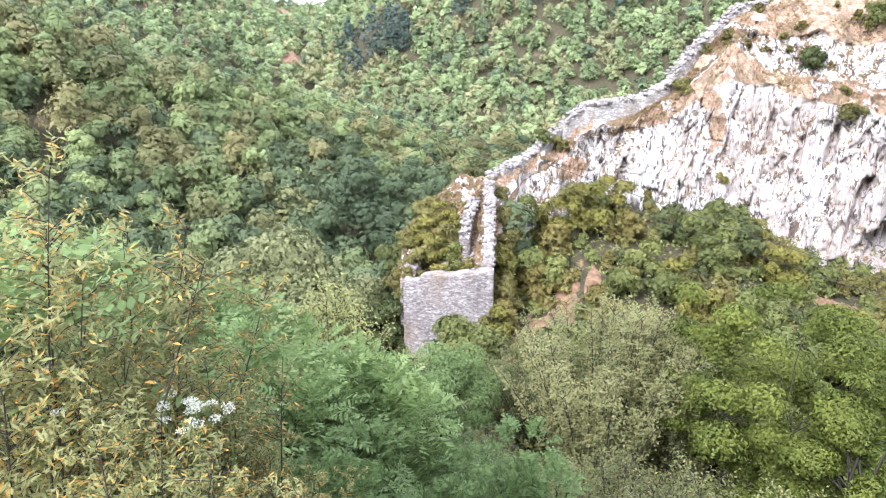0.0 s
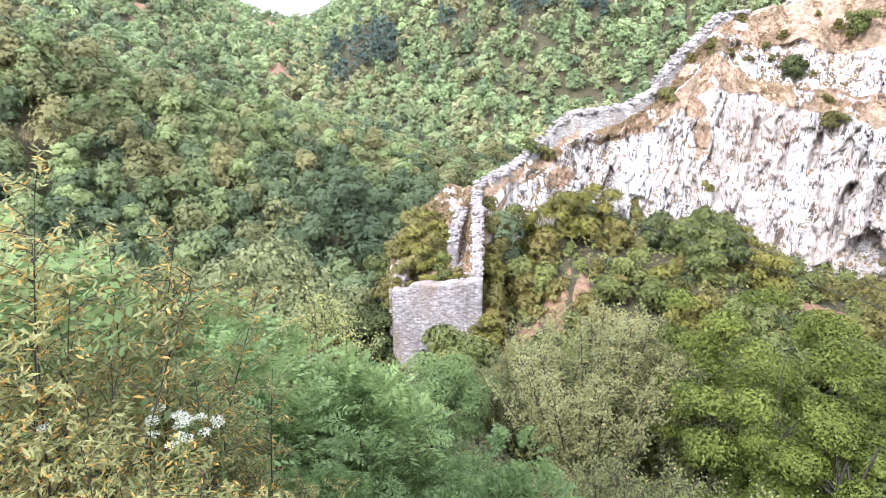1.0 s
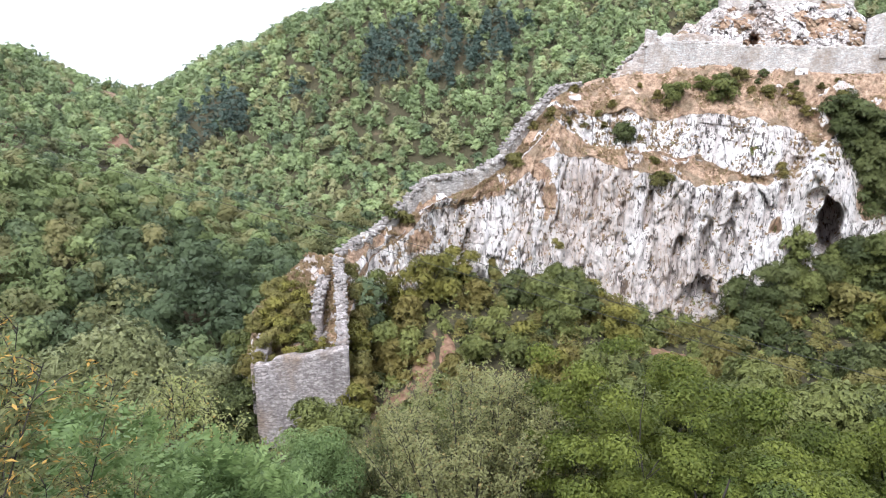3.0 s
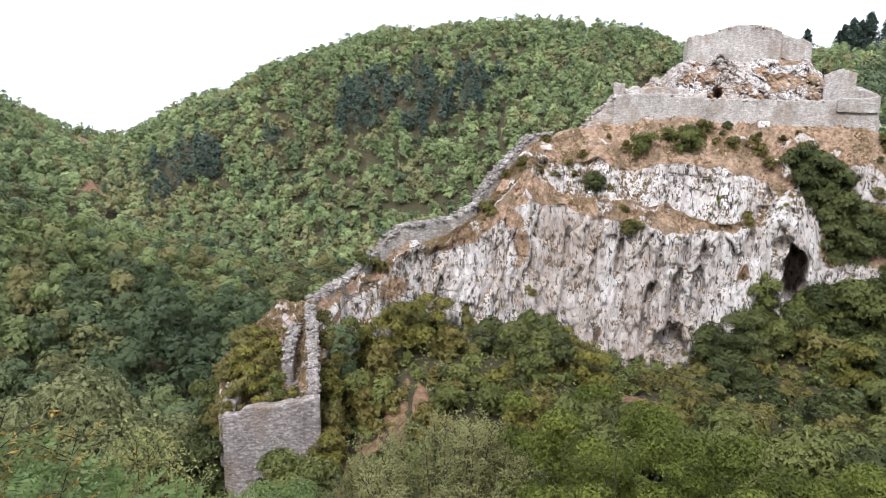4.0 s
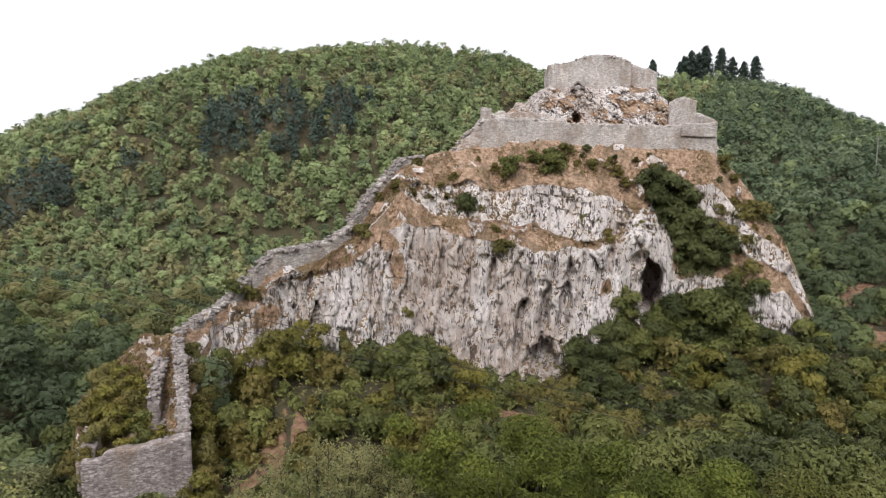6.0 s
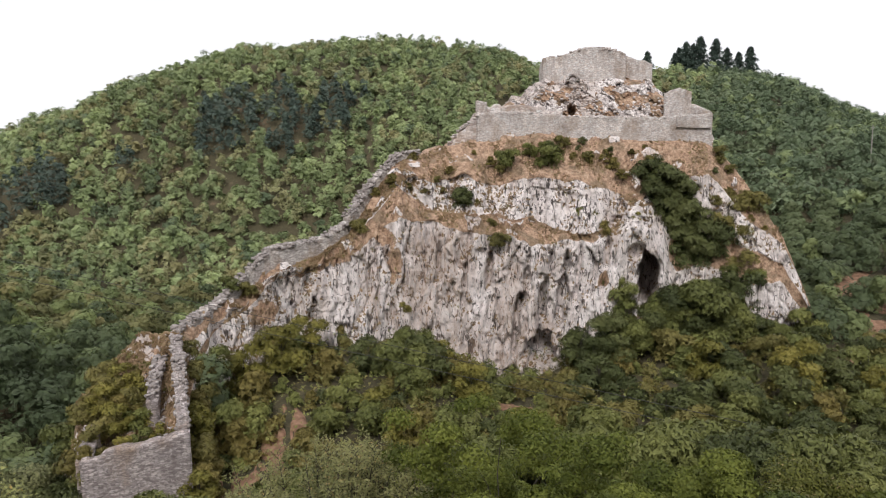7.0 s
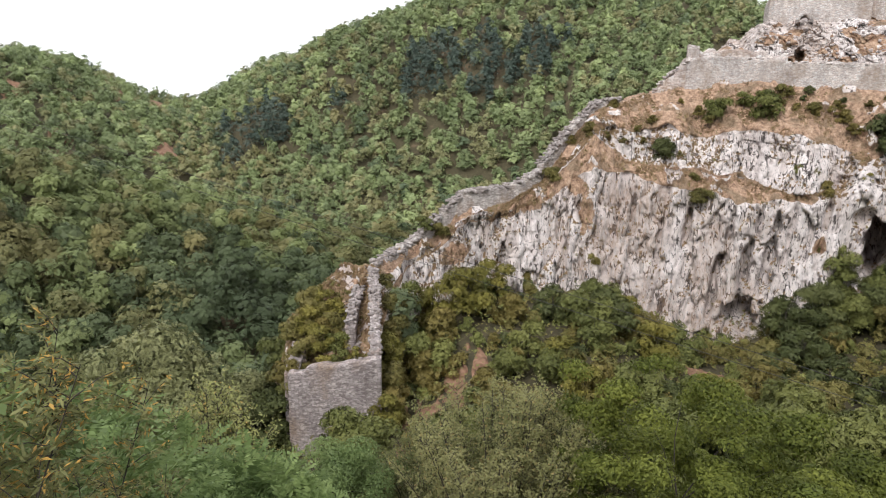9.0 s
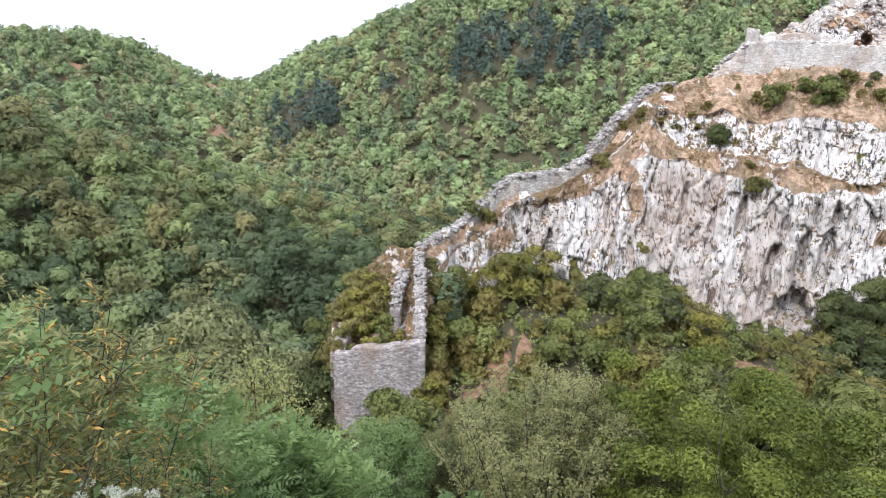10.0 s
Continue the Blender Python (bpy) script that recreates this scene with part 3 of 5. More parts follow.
    push = push + 0.7 * outcrop * (c < 0.9)
    calm = smooth(3, 10, cols)[None] * 0.75 + 0.25
    front = np.concatenate([np.ones(sum(S_STEPS[:3])), np.linspace(1, 0.2, S_STEPS[3]), np.zeros(sum(S_STEPS[4:]))])[:, None]
    push = push * calm
    for hb, hz, wb, wz, deep in HOLLOWS:
        edge = 0.55 * fbm(along / 1.3, z / 1.6, 0, 4, 61)
        push = push - front * deep * (1 - smooth(0.5, 1.0, np.sqrt(((b - hb - 0.06 * (z - hz)) / wb) ** 2 + ((z - hz) / wz) ** 2) + edge))
    lift = (1 - c) * (0.35 * fbm(along / 1.2, r / 1.2, 0, 3, 71) + 0.5 * fbm(along / 4, r / 4, 0, 3, 73)) + 0.5 * outcrop * (c < 0.9)
    r2 = r - push * front - (1 - front) * 0.6 * fbm(along / 3, r / 3, 1, 4, 81)
    verts = np.stack([r2 * np.sin(np.radians(b)), r2 * np.cos(np.radians(b)), z + lift + 0.3 * front * c * fbm(along / 1.0, z / 1.0, 9, 3, 91)], -1)
    me = mesh_of("rock", verts.reshape(-1, 3), grid_faces(*r.shape), [ROCK])
    grass = (1 - smooth(0.45, 0.85, c)) * (0.55 + 0.6 * smooth(-0.3, 0.1, fbm(along / 2.2, z / 2.2, r / 2.2, 4, 161)))
    for gb, gz, wb, wz in ((20.6, -9.4, 0.9, 1.4), (21.4, -13.0, 0.7, 3.2), (16.6, -11.6, 1.3, 1.6), (10.8, -17.5, 1.6, 1.6), (38.6, -17.0, 0.5, 1.2)):  # dry grass caught on the face
        grass = grass + 0.75 * (1 - smooth(0.4, 1.1, np.sqrt(((b - gb) / wb) ** 2 + ((z - gz) / wz) ** 2) + 0.5 * fbm(along / 1.2, z / 1.2, 0, 3, 163)))
    knob = smooth(5, 3.5, b) * smooth(-19.6, -17.6, z + 1.6 * fbm(along / 1.5, r / 1.5, 0, 3, 167))  # the bare pale knob behind the tower
    put_grass(me, grass * (1 - knob))
    return verts, me


ROCK_GRID, rock_mesh = build_rock()
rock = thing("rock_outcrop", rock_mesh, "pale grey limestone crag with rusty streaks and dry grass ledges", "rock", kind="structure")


# ---- masonry ----
def wall_mesh(name, line, tops, bottoms, thick, ragged=0.35, step=0.35, mat=None, seed=0, lean=0.0):
    """A ruined wall along a plan line (x, y), with a broken top, a thickness and uneven faces."""
    line, mat = np.asarray(line, float), mat or MASONRY
    run = np.concatenate([[0], np.cumsum(np.linalg.norm(np.diff(line, axis=0), axis=1))])
    n = max(3, int(run[-1] / step) + 1)
    u = np.linspace(0, run[-1], n)
    cx, cy = np.interp(u, run, line[:, 0]), np.interp(u, run, line[:, 1])
    t, lo = np.interp(u, run, tops), np.interp(u, run, bottoms)
    way = np.stack([np.gradient(cx), np.gradient(cy)], -1)
    way /= np.linalg.norm(way, axis=1, keepdims=True)
    side = np.stack([way[:, 1], -way[:, 0]], -1)
    t = t + ragged * fbm(u / 2.2, 0.5, 0, 3, seed) + 0.5 * ragged * (np.floor(3 * vnoise(u / 0.8, 0, 0, seed + 3)) / 3 - 0.5)
    rows = int(np.clip(np.max(t - lo) / 0.36, 10, 44))
    loop_off, loop_h = [], []
    for k in range(rows):
        loop_off.append(0.5), loop_h.append(k / (rows - 1))
    for k in range(1, 4):
        loop_off.append(0.5 - k / 4), loop_h.append(1.0)
    for k in range(rows):
        loop_off.append(-0.5), loop_h.append(1 - k / (rows - 1))
    off, h = np.array(loop_off)[:, None], np.array(loop_h)[:, None]
    z = lo + (t - lo) * h
    rough = 0.16 * fbm(u[None] / 0.7, z / 0.5, off * 5, 3, seed + 9)
    wide = off * thick * (1 + lean * (1 - h)) + np.sign(off) * rough
    x, y = cx + side[:, 0] * wide, cy + side[:, 1] * wide
    top = (h > 0.97) * 0.22 * fbm(u[None] / 0.6, off * 3, 2, 3, seed + 5)
    verts = np.stack([x, y, z + top], -1)
    faces = grid_faces(*x.shape)
    m, c = x.shape
    caps = []
    for col in (0, c - 1):
        ids = np.arange(m) * c + col
        for k in range((m - 1) // 2):
            q = [ids[k], ids[k + 1], ids[m - 2 - k], ids[m - 1 - k]]
            caps.append(q if col == 0 else q[::-1])
    return mesh_of(name, verts.reshape(-1, 3), np.concatenate([faces, np.array(caps)]), [mat])


def spot(bearing, rng_m):
    return (rng_m * math.sin(radians(bearing)), rng_m * math.cos(radians(bearing)))


tower = tagged(new("ruined_tower"), "ruined square tower of grey rubble masonry on the rock's foot", "tower")
part("front_wall", wall_mesh("front_wall", [spot(-3.4, 62.6), spot(-2.2, 62.3), spot(-1.7, 62.2), spot(1.5, 61.6), spot(4.45, 61.4)], [-23.0, -22.9, -22.1, -21.9, -21.5], [-31] * 5, 1.1, 0.35, lean=0.2, seed=3), tower)
part("side_wall", wall_mesh("side_wall", [spot(3.95, 62.0), spot(3.95, 66), spot(3.95, 71), spot(3.9, 76.5)], [-21.3, -19.8, -17.9, -16.5], [-30, -28, -25, -22], 0.95, 0.5, seed=13), tower)
part("left_wall", wall_mesh("left_wall", [spot(-3.2, 63.2), spot(-2.9, 65.2), spot(-2.3, 68)], [-23.5, -22.6, -22.2], [-31, -29, -27], 1.3, 1.2, seed=33), tower)
part("inner_wall", wall_mesh("inner_wall", [spot(1.85, 67), spot(2.2, 71), spot(2.7, 75.4)], [-19.6, -18.9, -18.2], [-25, -24, -21], 1.0, 0.9, seed=23), tower)
ridge_wall = tagged(new("ridge_wall"), "broken curtain wall of pale rubble climbing the crag's ridge", "wall")
part("lower_run", wall_mesh("lower_run", [spot(3.9, 79.4), spot(6.8, 86.6), spot(9.3, 90.4)], [-16.6, -15.9, -12.7], [-21, -20, -17], 1.1, 0.9, mat=MASONRY_PALE, seed=43), ridge_wall)
part("middle_run", wall_mesh("middle_run", [spot(9.6, 90.8), spot(11.3, 92.8), spot(15.4, 96.6), spot(17.6, 99.2)], [-12.2, -9.9, -9.3, -7.4], [-17, -16, -14.5, -12], 1.2, 0.8, mat=MASONRY_PALE, seed=53), ridge_wall)
part("upper_run", wall_mesh("upper_run", [spot(17.6, 99.6), spot(19.6, 104), spot(21.8, 108.3), spot(23.6, 111)], [-6.5, -2.0, 2.2, 2.6], [-12, -7, -2, -1], 1.2, 0.9, mat=MASONRY_PALE, seed=63), ridge_wall)

fortress = tagged(new("fortress_ruin"), "ruined hilltop fortress of pale grey rubble masonry on the crag", "castle")
part("rampart", wall_mesh("rampart", [spot(28.3, 115.0), spot(30.2, 115.2), spot(32.2, 116.2), spot(35.4, 117.4), spot(39.8, 119.1), spot(43.4, 120.6), spot(46.3, 122.4)], [8.4, 8.8, 8.6, 7.9, 7.7, 7.5, 7.9], [-4] * 7, 1.6, 0.22, mat=CASTLE, seed=73, lean=0.2), fortress)
part("parapet", wall_mesh("parapet", [spot(43.9, 119.85), spot(45.2, 120.65), spot(46.4, 121.5)], [7.7, 7.8, 8.2], [5.9, 5.7, 5.7], 0.6, 0.2, mat=CASTLE, seed=76), fortress)
part("west_wall", wall_mesh("west_wall", [spot(26.2, 116.5), spot(27.3, 115.6), spot(28.5, 115.3)], [3.4, 6.2, 8.2], [-1, 0, 0.5], 1.8, 1.2, mat=RUBBLE, seed=75), fortress)
part("end_wall", wall_mesh("end_wall", [spot(46.2, 122.8), spot(46.0, 128), spot(45.6, 134)], [8.0, 8.6, 8.8], [0, 1, 2], 1.3, 0.4, mat=CASTLE, seed=83), fortress)
part("turret", wall_mesh("turret", [spot(43.0, 125.0), spot(43.9, 124.8), spot(44.9, 125.0)], [11.6, 12.3, 11.8], [4, 4, 4], 2.2, 0.4, mat=CASTLE, seed=93), fortress)
part("turret_step", wall_mesh("turret_step", [spot(44.9, 124.8), spot(45.6, 124.0), spot(46.3, 123.4)], [10.0, 9.2, 8.4], [4, 4, 4], 1.4, 0.35, mat=CASTLE, seed=94), fortress)
part("gate_block", wall_mesh("gate_block", [spot(28.35, 116.6), spot(29.1, 117.0)], [10.7, 10.5], [3, 3], 1.3, 0.5, mat=CASTLE, seed=95), fortress)
part("courtyard_wall", wall_mesh("courtyard_wall", [spot(29.0, 117.6), spot(31, 118.6), spot(33, 119.4), spot(35.2, 119.8)], [9.9, 10.3, 9.6, 9.0], [5] * 4, 0.9, 0.8, mat=RUBBLE, seed=96), fortress)
part("keep_front", wall_mesh("keep_front", [spot(34.0, 130.0), spot(35.1, 129.5), spot(36.8, 129.2), spot(38.1, 129.3), spot(39.1, 129.6), spot(39.95, 130.0)], [19.0, 19.2, 20.3, 20.3, 19.8, 19.0], [11] * 6, 2.0, 0.4, mat=CASTLE, seed=103, lean=0.2), fortress)
part("keep_side", wall_mesh("keep_side", [spot(34.0, 131.0), spot(33.8, 134), spot(33.7, 138)], [18.9, 18.6, 18.2], [11] * 3, 1.6, 0.6, mat=CASTLE, seed=104), fortress)
part("keep_wing", wall_mesh("keep_wing", [spot(40.0, 133.0), spot(41.2, 133.2), spot(41.9, 133.8)], [18.9, 18.3, 17.6], [10] * 3, 1.8, 0.4, mat=CASTLE, seed=113), fortress)


def build_arch(bearing, rng_m, z, inner, outer, deep):
    """A round arch of rough voussoirs facing the valley."""
    b = radians(bearing)
    ahead, aside = np.array([math.sin(b), math.cos(b), 0]), np.array([math.cos(b), -math.sin(b), 0])
    g = np.random.default_rng(119)
    pieces = []
    for k in range(13):
        a0, a1 = -0.35 + (math.pi + 0.7) * k / 13, -0.35 + (math.pi + 0.7) * (k + 0.93) / 13
        out, push = outer * g.uniform(0.9, 1.12), g.uniform(-0.12, 0.12)
        ring = [(a0, inner), (a1, inner), (a1, out), (a0, out)]
        v = np.array([ahead * (rng_m + push + d) + aside * (r * math.cos(a)) + np.array([0, 0, z + r * math.sin(a)]) for d in (0, deep) for a, r in ring])
        pieces.append((v, np.array([[0, 1, 2, 3], [7, 6, 5, 4], [0, 4, 5, 1], [1, 5, 6, 2], [2, 6, 7, 3], [3, 7, 4, 0]])))
    return mesh_of("arch", *joined(pieces), [CASTLE])


part("arch", build_arch(36.0, 124.0, 14.5, 0.60, 1.15, 3.0), fortress, "small broken stone arch")


def build_mound():
    """The rubble mound between the rampart and the keep."""
    b, v = np.meshgrid(np.arange(25.8, 46.6, 0.075), np.linspace(0, 1, 150))
    top = np.interp(b, [25.8, 26.3, 27.4, 28.4, 29.1, 30.5, 31.2, 31.9, 32.5, 33.2, 33.8, 36, 38, 40, 41.9, 42.2, 42.8, 43.1, 44, 45.2, 46.6], [1.5, 3, 6.0, 7.8, 9.2, 10.6, 12.4, 12.0, 13.6, 14.8, 15.6, 15.6, 15.8, 15.2, 14.6, 13.6, 12.6, 10.8, 9.4, 8, 4])
    along = np.radians(b) * 120
    z = 2.0 + (top - 2.0) * v**0.95
    r = 116.4 + 0.30 * np.clip(b - 28, 0, 20) + 7.6 * v + 4.0 * smooth(0.86, 1.0, v)
    tilt = z + 0.55 * along
    big_v, big_e = blocks(along / 1.5, tilt / 1.1, 127)
    mid_v, mid_e = blocks(along / 0.6, tilt / 0.5, 129)
    west = 1 - smooth(32.5, 35, b)
    gully = fbm((along + 0.7 * z) / 2.6, z / 7, 0, 3, 123)
    r = r - 1.3 * fbm(along / 4, z / 2, 0, 4, 121) - 1.6 * gully - (0.9 + 0.6 * west) * (big_v - 0.5) - 0.5 * (mid_v - 0.5) + 0.3 * (1 - smooth(0, 0.15, big_e))
    z = z + 0.7 * fbm(along / 2.2, r / 2.2, 0, 4, 141)
    for hb, hz, wb, wz, deep in ((35.9, 9.1, 0.42, 1.3, 4.5), (36.0, 14.6, 0.34, 0.9, 3.5)):
        r = r + deep * (1 - smooth(0.5, 1.05, np.sqrt(((b - hb) / wb) ** 2 + ((z - hz) / wz) ** 2)))
    verts = np.stack([r * np.sin(np.radians(b)), r * np.cos(np.radians(b)), z], -1)
    me = mesh_of("rubble_mound", verts.reshape(-1, 3), grid_faces(*b.shape), [ROCK])
    grassy = smooth(0.0, 0.25, fbm(along / 2.4, z / 1.6, 0, 4, 145) + 0.25 * np.exp(-(((b - 34.4) / 1.2) ** 2 + ((z - 11.2) / 1.6) ** 2)) + 0.25 * np.exp(-(((b - 40.2) / 2.2) ** 2 + ((z - 11.0) / 2.0) ** 2)) - 0.06)
    put_grass(me, 0.05 + 0.80 * grassy)
    return verts.reshape(-1, 3), me


MOUND_GRID, mound_mesh = build_mound()
mound = thing("rubble_mound", mound_mesh, "collapsed stone rubble with dry grass below the keep", "rock", kind="structure")


def stone_blocks(name, centres, seed, size, parent, label, mat):
    """Uneven blocks of stone at the centres."""
    g = np.random.default_rng(seed)
    n = len(centres)
    corner = np.array([[x, y, z] for z in (-1, 1) for y in (-1, 1) for x in (-1, 1)], float) * 0.5
    shape = corner[None] * (g.uniform(0.55, 1.5, (n, 1, 3)) * [1, 1, 0.65]) * size + g.normal(size=(n, 8, 3)) * 0.13 * size
    a = g.uniform(0, 6.28, n)
    turn = np.zeros((n, 3, 3))
    turn[:, 0, 0], turn[:, 0, 1], turn[:, 1, 0], turn[:, 1, 1], turn[:, 2, 2] = np.cos(a), -np.sin(a), np.sin(a), np.cos(a), 1
    v = np.einsum("nij,nkj->nki", turn, shape) + centres[:, None]
    f = np.array([[0, 2, 3, 1], [4, 5, 7, 6], [0, 1, 5, 4], [2, 6, 7, 3], [0, 4, 6, 2], [1, 3, 7, 5]])[None] + (np.arange(n) * 8)[:, None, None]
    tagged(part(name, mesh_of(name, v.reshape(-1, 3), f.reshape(-1, 4), [mat]), parent, label), kind="stuff")


def crest_stones(parent, line, tops, thick, seed, per_metre=7.0, size=0.34):
    """Loose stones left on a broken wall's top."""
    g = np.random.default_rng(seed)
    line = np.asarray(line, float)
    run = np.concatenate([[0], np.cumsum(np.linalg.norm(np.diff(line, axis=0), axis=1))])
    n = int(run[-1] * per_metre)
    u = g.uniform(0, run[-1], n)
    c = np.stack([np.interp(u, run, line[:, 0]), np.interp(u, run, line[:, 1]), np.interp(u, run, tops) + g.uniform(-0.30, 0.12, n)], -1)
    way = np.stack([np.interp(u + 0.2, run, line[:, 0]) - np.interp(u - 0.2, run, line[:, 0]), np.interp(u + 0.2, run, line[:, 1]) - np.interp(u - 0.2, run, line[:, 1])], -1)
    way /= np.linalg.norm(way, axis=1, keepdims=True) + 1e-9
    c[:, :2] += np.stack([way[:, 1], -way[:, 0]], -1) * (g.uniform(-0.55, 0.55, n) * thick)[:, None]
    stone_blocks("loose_rubble", c, seed + 1000, size, parent, "loose broken stones on the wall's top", PALE_STONES if parent == fortress else STONES)


g = np.random.default_rng(147)
stone_blocks("fallen_stones", MOUND_GRID[g.integers(0, len(MOUND_GRID), 1000)] + [0, 0, 0.02], 148, 0.36, mound, "fallen building stones on the mound", PALE_STONES)
crest_stones(tower, [spot(3.95, 62.0), spot(3.95, 66), spot(3.95, 71), spot(3.9, 76.5)], [-21.3, -19.8, -17.9, -16.5], 1.0, 301, 13)
crest_stones(tower, [spot(1.85, 67), spot(2.2, 71), spot(2.7, 75.4)], [-19.6, -18.9, -18.2], 1.0, 302, 11)
crest_stones(tower, [spot(3.2, 64), spot(3.1, 70), spot(3.3, 76)], [-22.9, -21.6, -18.9], 2.0, 304, 16, 0.4)
crest_stones(ridge_wall, [spot(3.9, 79.4), spot(6.8, 86.6), spot(9.3, 90.4)], [-16.5, -15.8, -12.6], 1.4, 305, 14, 0.38)
crest_stones(ridge_wall, [spot(9.6, 90.8), spot(11.3, 92.8), spot(15.4, 96.6), spot(17.6, 99.2)], [-12.2, -9.9, -9.3, -7.4], 1.5, 306, 14, 0.40)
crest_stones(ridge_wall, [spot(17.6, 99.6), spot(19.6, 104), spot(21.8, 108.3), spot(23.6, 111)], [-6.5, -2.0, 2.2, 2.6], 1.5, 307, 14, 0.40)
crest_stones(fortress, [spot(26.2, 116.5), spot(27.3, 115.6), spot(28.5, 115.3)], [3.6, 6.4, 8.4], 2.2, 310, 16, 0.42)
crest_stones(fortress, [spot(34.0, 130.0), spot(35.1, 129.5), spot(36.8, 129.2), spot(38.1, 129.3), spot(39.1, 129.6), spot(39.95, 130.0)], [18.9, 19.1, 20.2, 20.2, 19.7, 18.9], 2.0, 311, 6, 0.4)
crest_stones(fortress, [spot(28.3, 115.0), spot(30.2, 115.2), spot(32.2, 116.2), spot(35.4, 117.4), spot(39.8, 119.1), spot(43.4, 120.6), spot(46.3, 122.4)], [8.4, 8.8, 8.6, 7.9, 7.7, 7.5, 7.9], 1.5, 312, 4, 0.35)


# ---- foliage ----
def leaves(centres, normals, size, seed, shape="quad", long=1.0, way=None, loose=0.55):
    """One bent leaf or spray at each centre, facing about its normal."""
    g = np.random.default_rng(seed)
    n = len(centres)
    size = np.broadcast_to(np.asarray(size, float), (n,)) * g.uniform(0.65, 1.35, n)
    turn = g.normal(size=(n, 3))
    nrm = normals + loose * turn
    nrm /= np.linalg.norm(nrm, axis=1, keepdims=True) + 1e-9
    a = np.cross(nrm, g.normal(size=(n, 3))) if way is None else way - nrm * np.sum(way * nrm, 1, keepdims=True)
    a /= np.linalg.norm(a, axis=1, keepdims=True) + 1e-9
    b = np.cross(nrm, a)
    s = size[:, None]
    if shape == "tri":
        k = g.uniform(0.7, 1.3, (n, 3, 1))
        thin = 0.8 / long
        verts = np.stack([centres + a * s * 0.62 * k[:, 0], centres + (-0.5 * a + thin * b) * s * 0.62 * k[:, 1], centres + (-0.5 * a - thin * b) * s * 0.62 * k[:, 2]], 1)
        return verts.reshape(-1, 3), np.arange(n * 3).reshape(-1, 3)
    wide = 0.40 / long
    droop = nrm * s * g.uniform(-0.12, 0.2, (n, 1))
    k = g.uniform(0.75, 1.25, (n, 4, 1))
    skew = a * s * g.uniform(-0.2, 0.2, (n, 1))
    verts = np.stack([centres - a * s * 0.5 * k[:, 0], centres + b * s * wide * k[:, 1] + droop + skew, centres + a * s * 0.5 * k[:, 2], centres - b * s * wide * k[:, 3] + droop - skew], 1)
    return verts.reshape(-1, 3), np.arange(n * 4).reshape(-1, 4)[:, ::-1]


def fronds(bases, ways, length, seed, pairs=8, leaflet=0.22):
    """Feathery compound leaves: two rows of leaflets along a drooping rib."""
    g = np.random.default_rng(seed)
    n = len(bases)
    length = np.broadcast_to(np.asarray(length, float), (n,)) * g.uniform(0.7, 1.25, n)
    ways = ways / (np.linalg.norm(ways, axis=1, keepdims=True) + 1e-9)
    side = np.cross(ways, [0, 0, 1.0]) + 0.15 * g.normal(size=(n, 3))
    side /= np.linalg.norm(side, axis=1, keepdims=True) + 1e-9
    u = (np.arange(pairs) + 0.8) / pairs
    rib = bases[:, None] + ways[:, None] * (length[:, None] * u)[..., None] - np.array([0, 0, 1.0]) * (0.35 * length[:, None] * u**2)[..., None]
    small = (length[:, None] * leaflet * np.sin(np.pi * (0.15 + 0.75 * u)))[..., None]
    out = []
    for k in (-1, 1):
        axis = k * side[:, None] * 0.9 + ways[:, None] * 0.45 - np.array([0, 0, 0.25])
        axis = axis + 0.12 * g.normal(size=rib.shape)
        cross = np.cross(axis, np.cross(ways, side)[:, None] + 0.3 * g.normal(size=rib.shape))
        cross /= np.linalg.norm(cross, axis=-1, keepdims=True) + 1e-9
        out.append(np.stack([rib, rib + axis * small * 0.5 + cross * small * 0.17, rib + axis * small, rib + axis * small * 0.5 - cross * small * 0.17], -2))
    v = np.concatenate(out, 1).reshape(-1, 3)
    return v, np.arange(len(v)).reshape(-1, 4)


def lean_normals(me, ways, corners, seed, stray=0.24):
    """Lets the leaves of a crown catch the light as the crown's surface does."""
    g = np.random.default_rng(seed)
    ways = ways + stray * g.normal(size=ways.shape)
    ways /= np.linalg.norm(ways, axis=1, keepdims=True) + 1e-9
    me.attributes.new("custom_normal", "FLOAT_VECTOR", "POINT").data.foreach_set("vector", np.repeat(ways, corners, axis=0).astype(np.float32).ravel())


def crown_points(g, lobes, n, core=0.25):
    """Places and outward ways on the shells of some lobes (rows of x, y, z, rx, rz)."""
    area = lobes[:, 3] * (lobes[:, 3] + lobes[:, 4])
    pick = g.choice(len(lobes), n, p=area / area.sum())
    d = g.normal(size=(n, 3))
    d /= np.linalg.norm(d, axis=1, keepdims=True)
    d[:, 2] = np.where(d[:, 2] < -0.35, -d[:, 2], d[:, 2])
    radius = 1 - core * g.random(n) ** 1.6
    L = lobes[pick]
    c = L[:, :3] + d * np.stack([L[:, 3], L[:, 3], L[:, 4]], -1) * radius[:, None]
    return c, d


def lobes_for(g, height, width, count, low=0.25, spread=0.75, puff=1.0):
    """Sub-crowns that make up a crown with an uneven outline."""
    out = []
    for k in range(count):
        a, h = g.uniform(0, 2 * np.pi), g.uniform(low, 0.88)
        reach = spread * width / 2 * math.sqrt(g.uniform(0.05, 1)) * math.sqrt(max(0.1, 1 - ((h - 0.5) / 0.62) ** 2))
        r = width * g.uniform(0.17, 0.29) * puff
        out.append([reach * math.cos(a), reach * math.sin(a), height * h, r, r * g.uniform(0.6, 0.9)])
    return np.array(out)


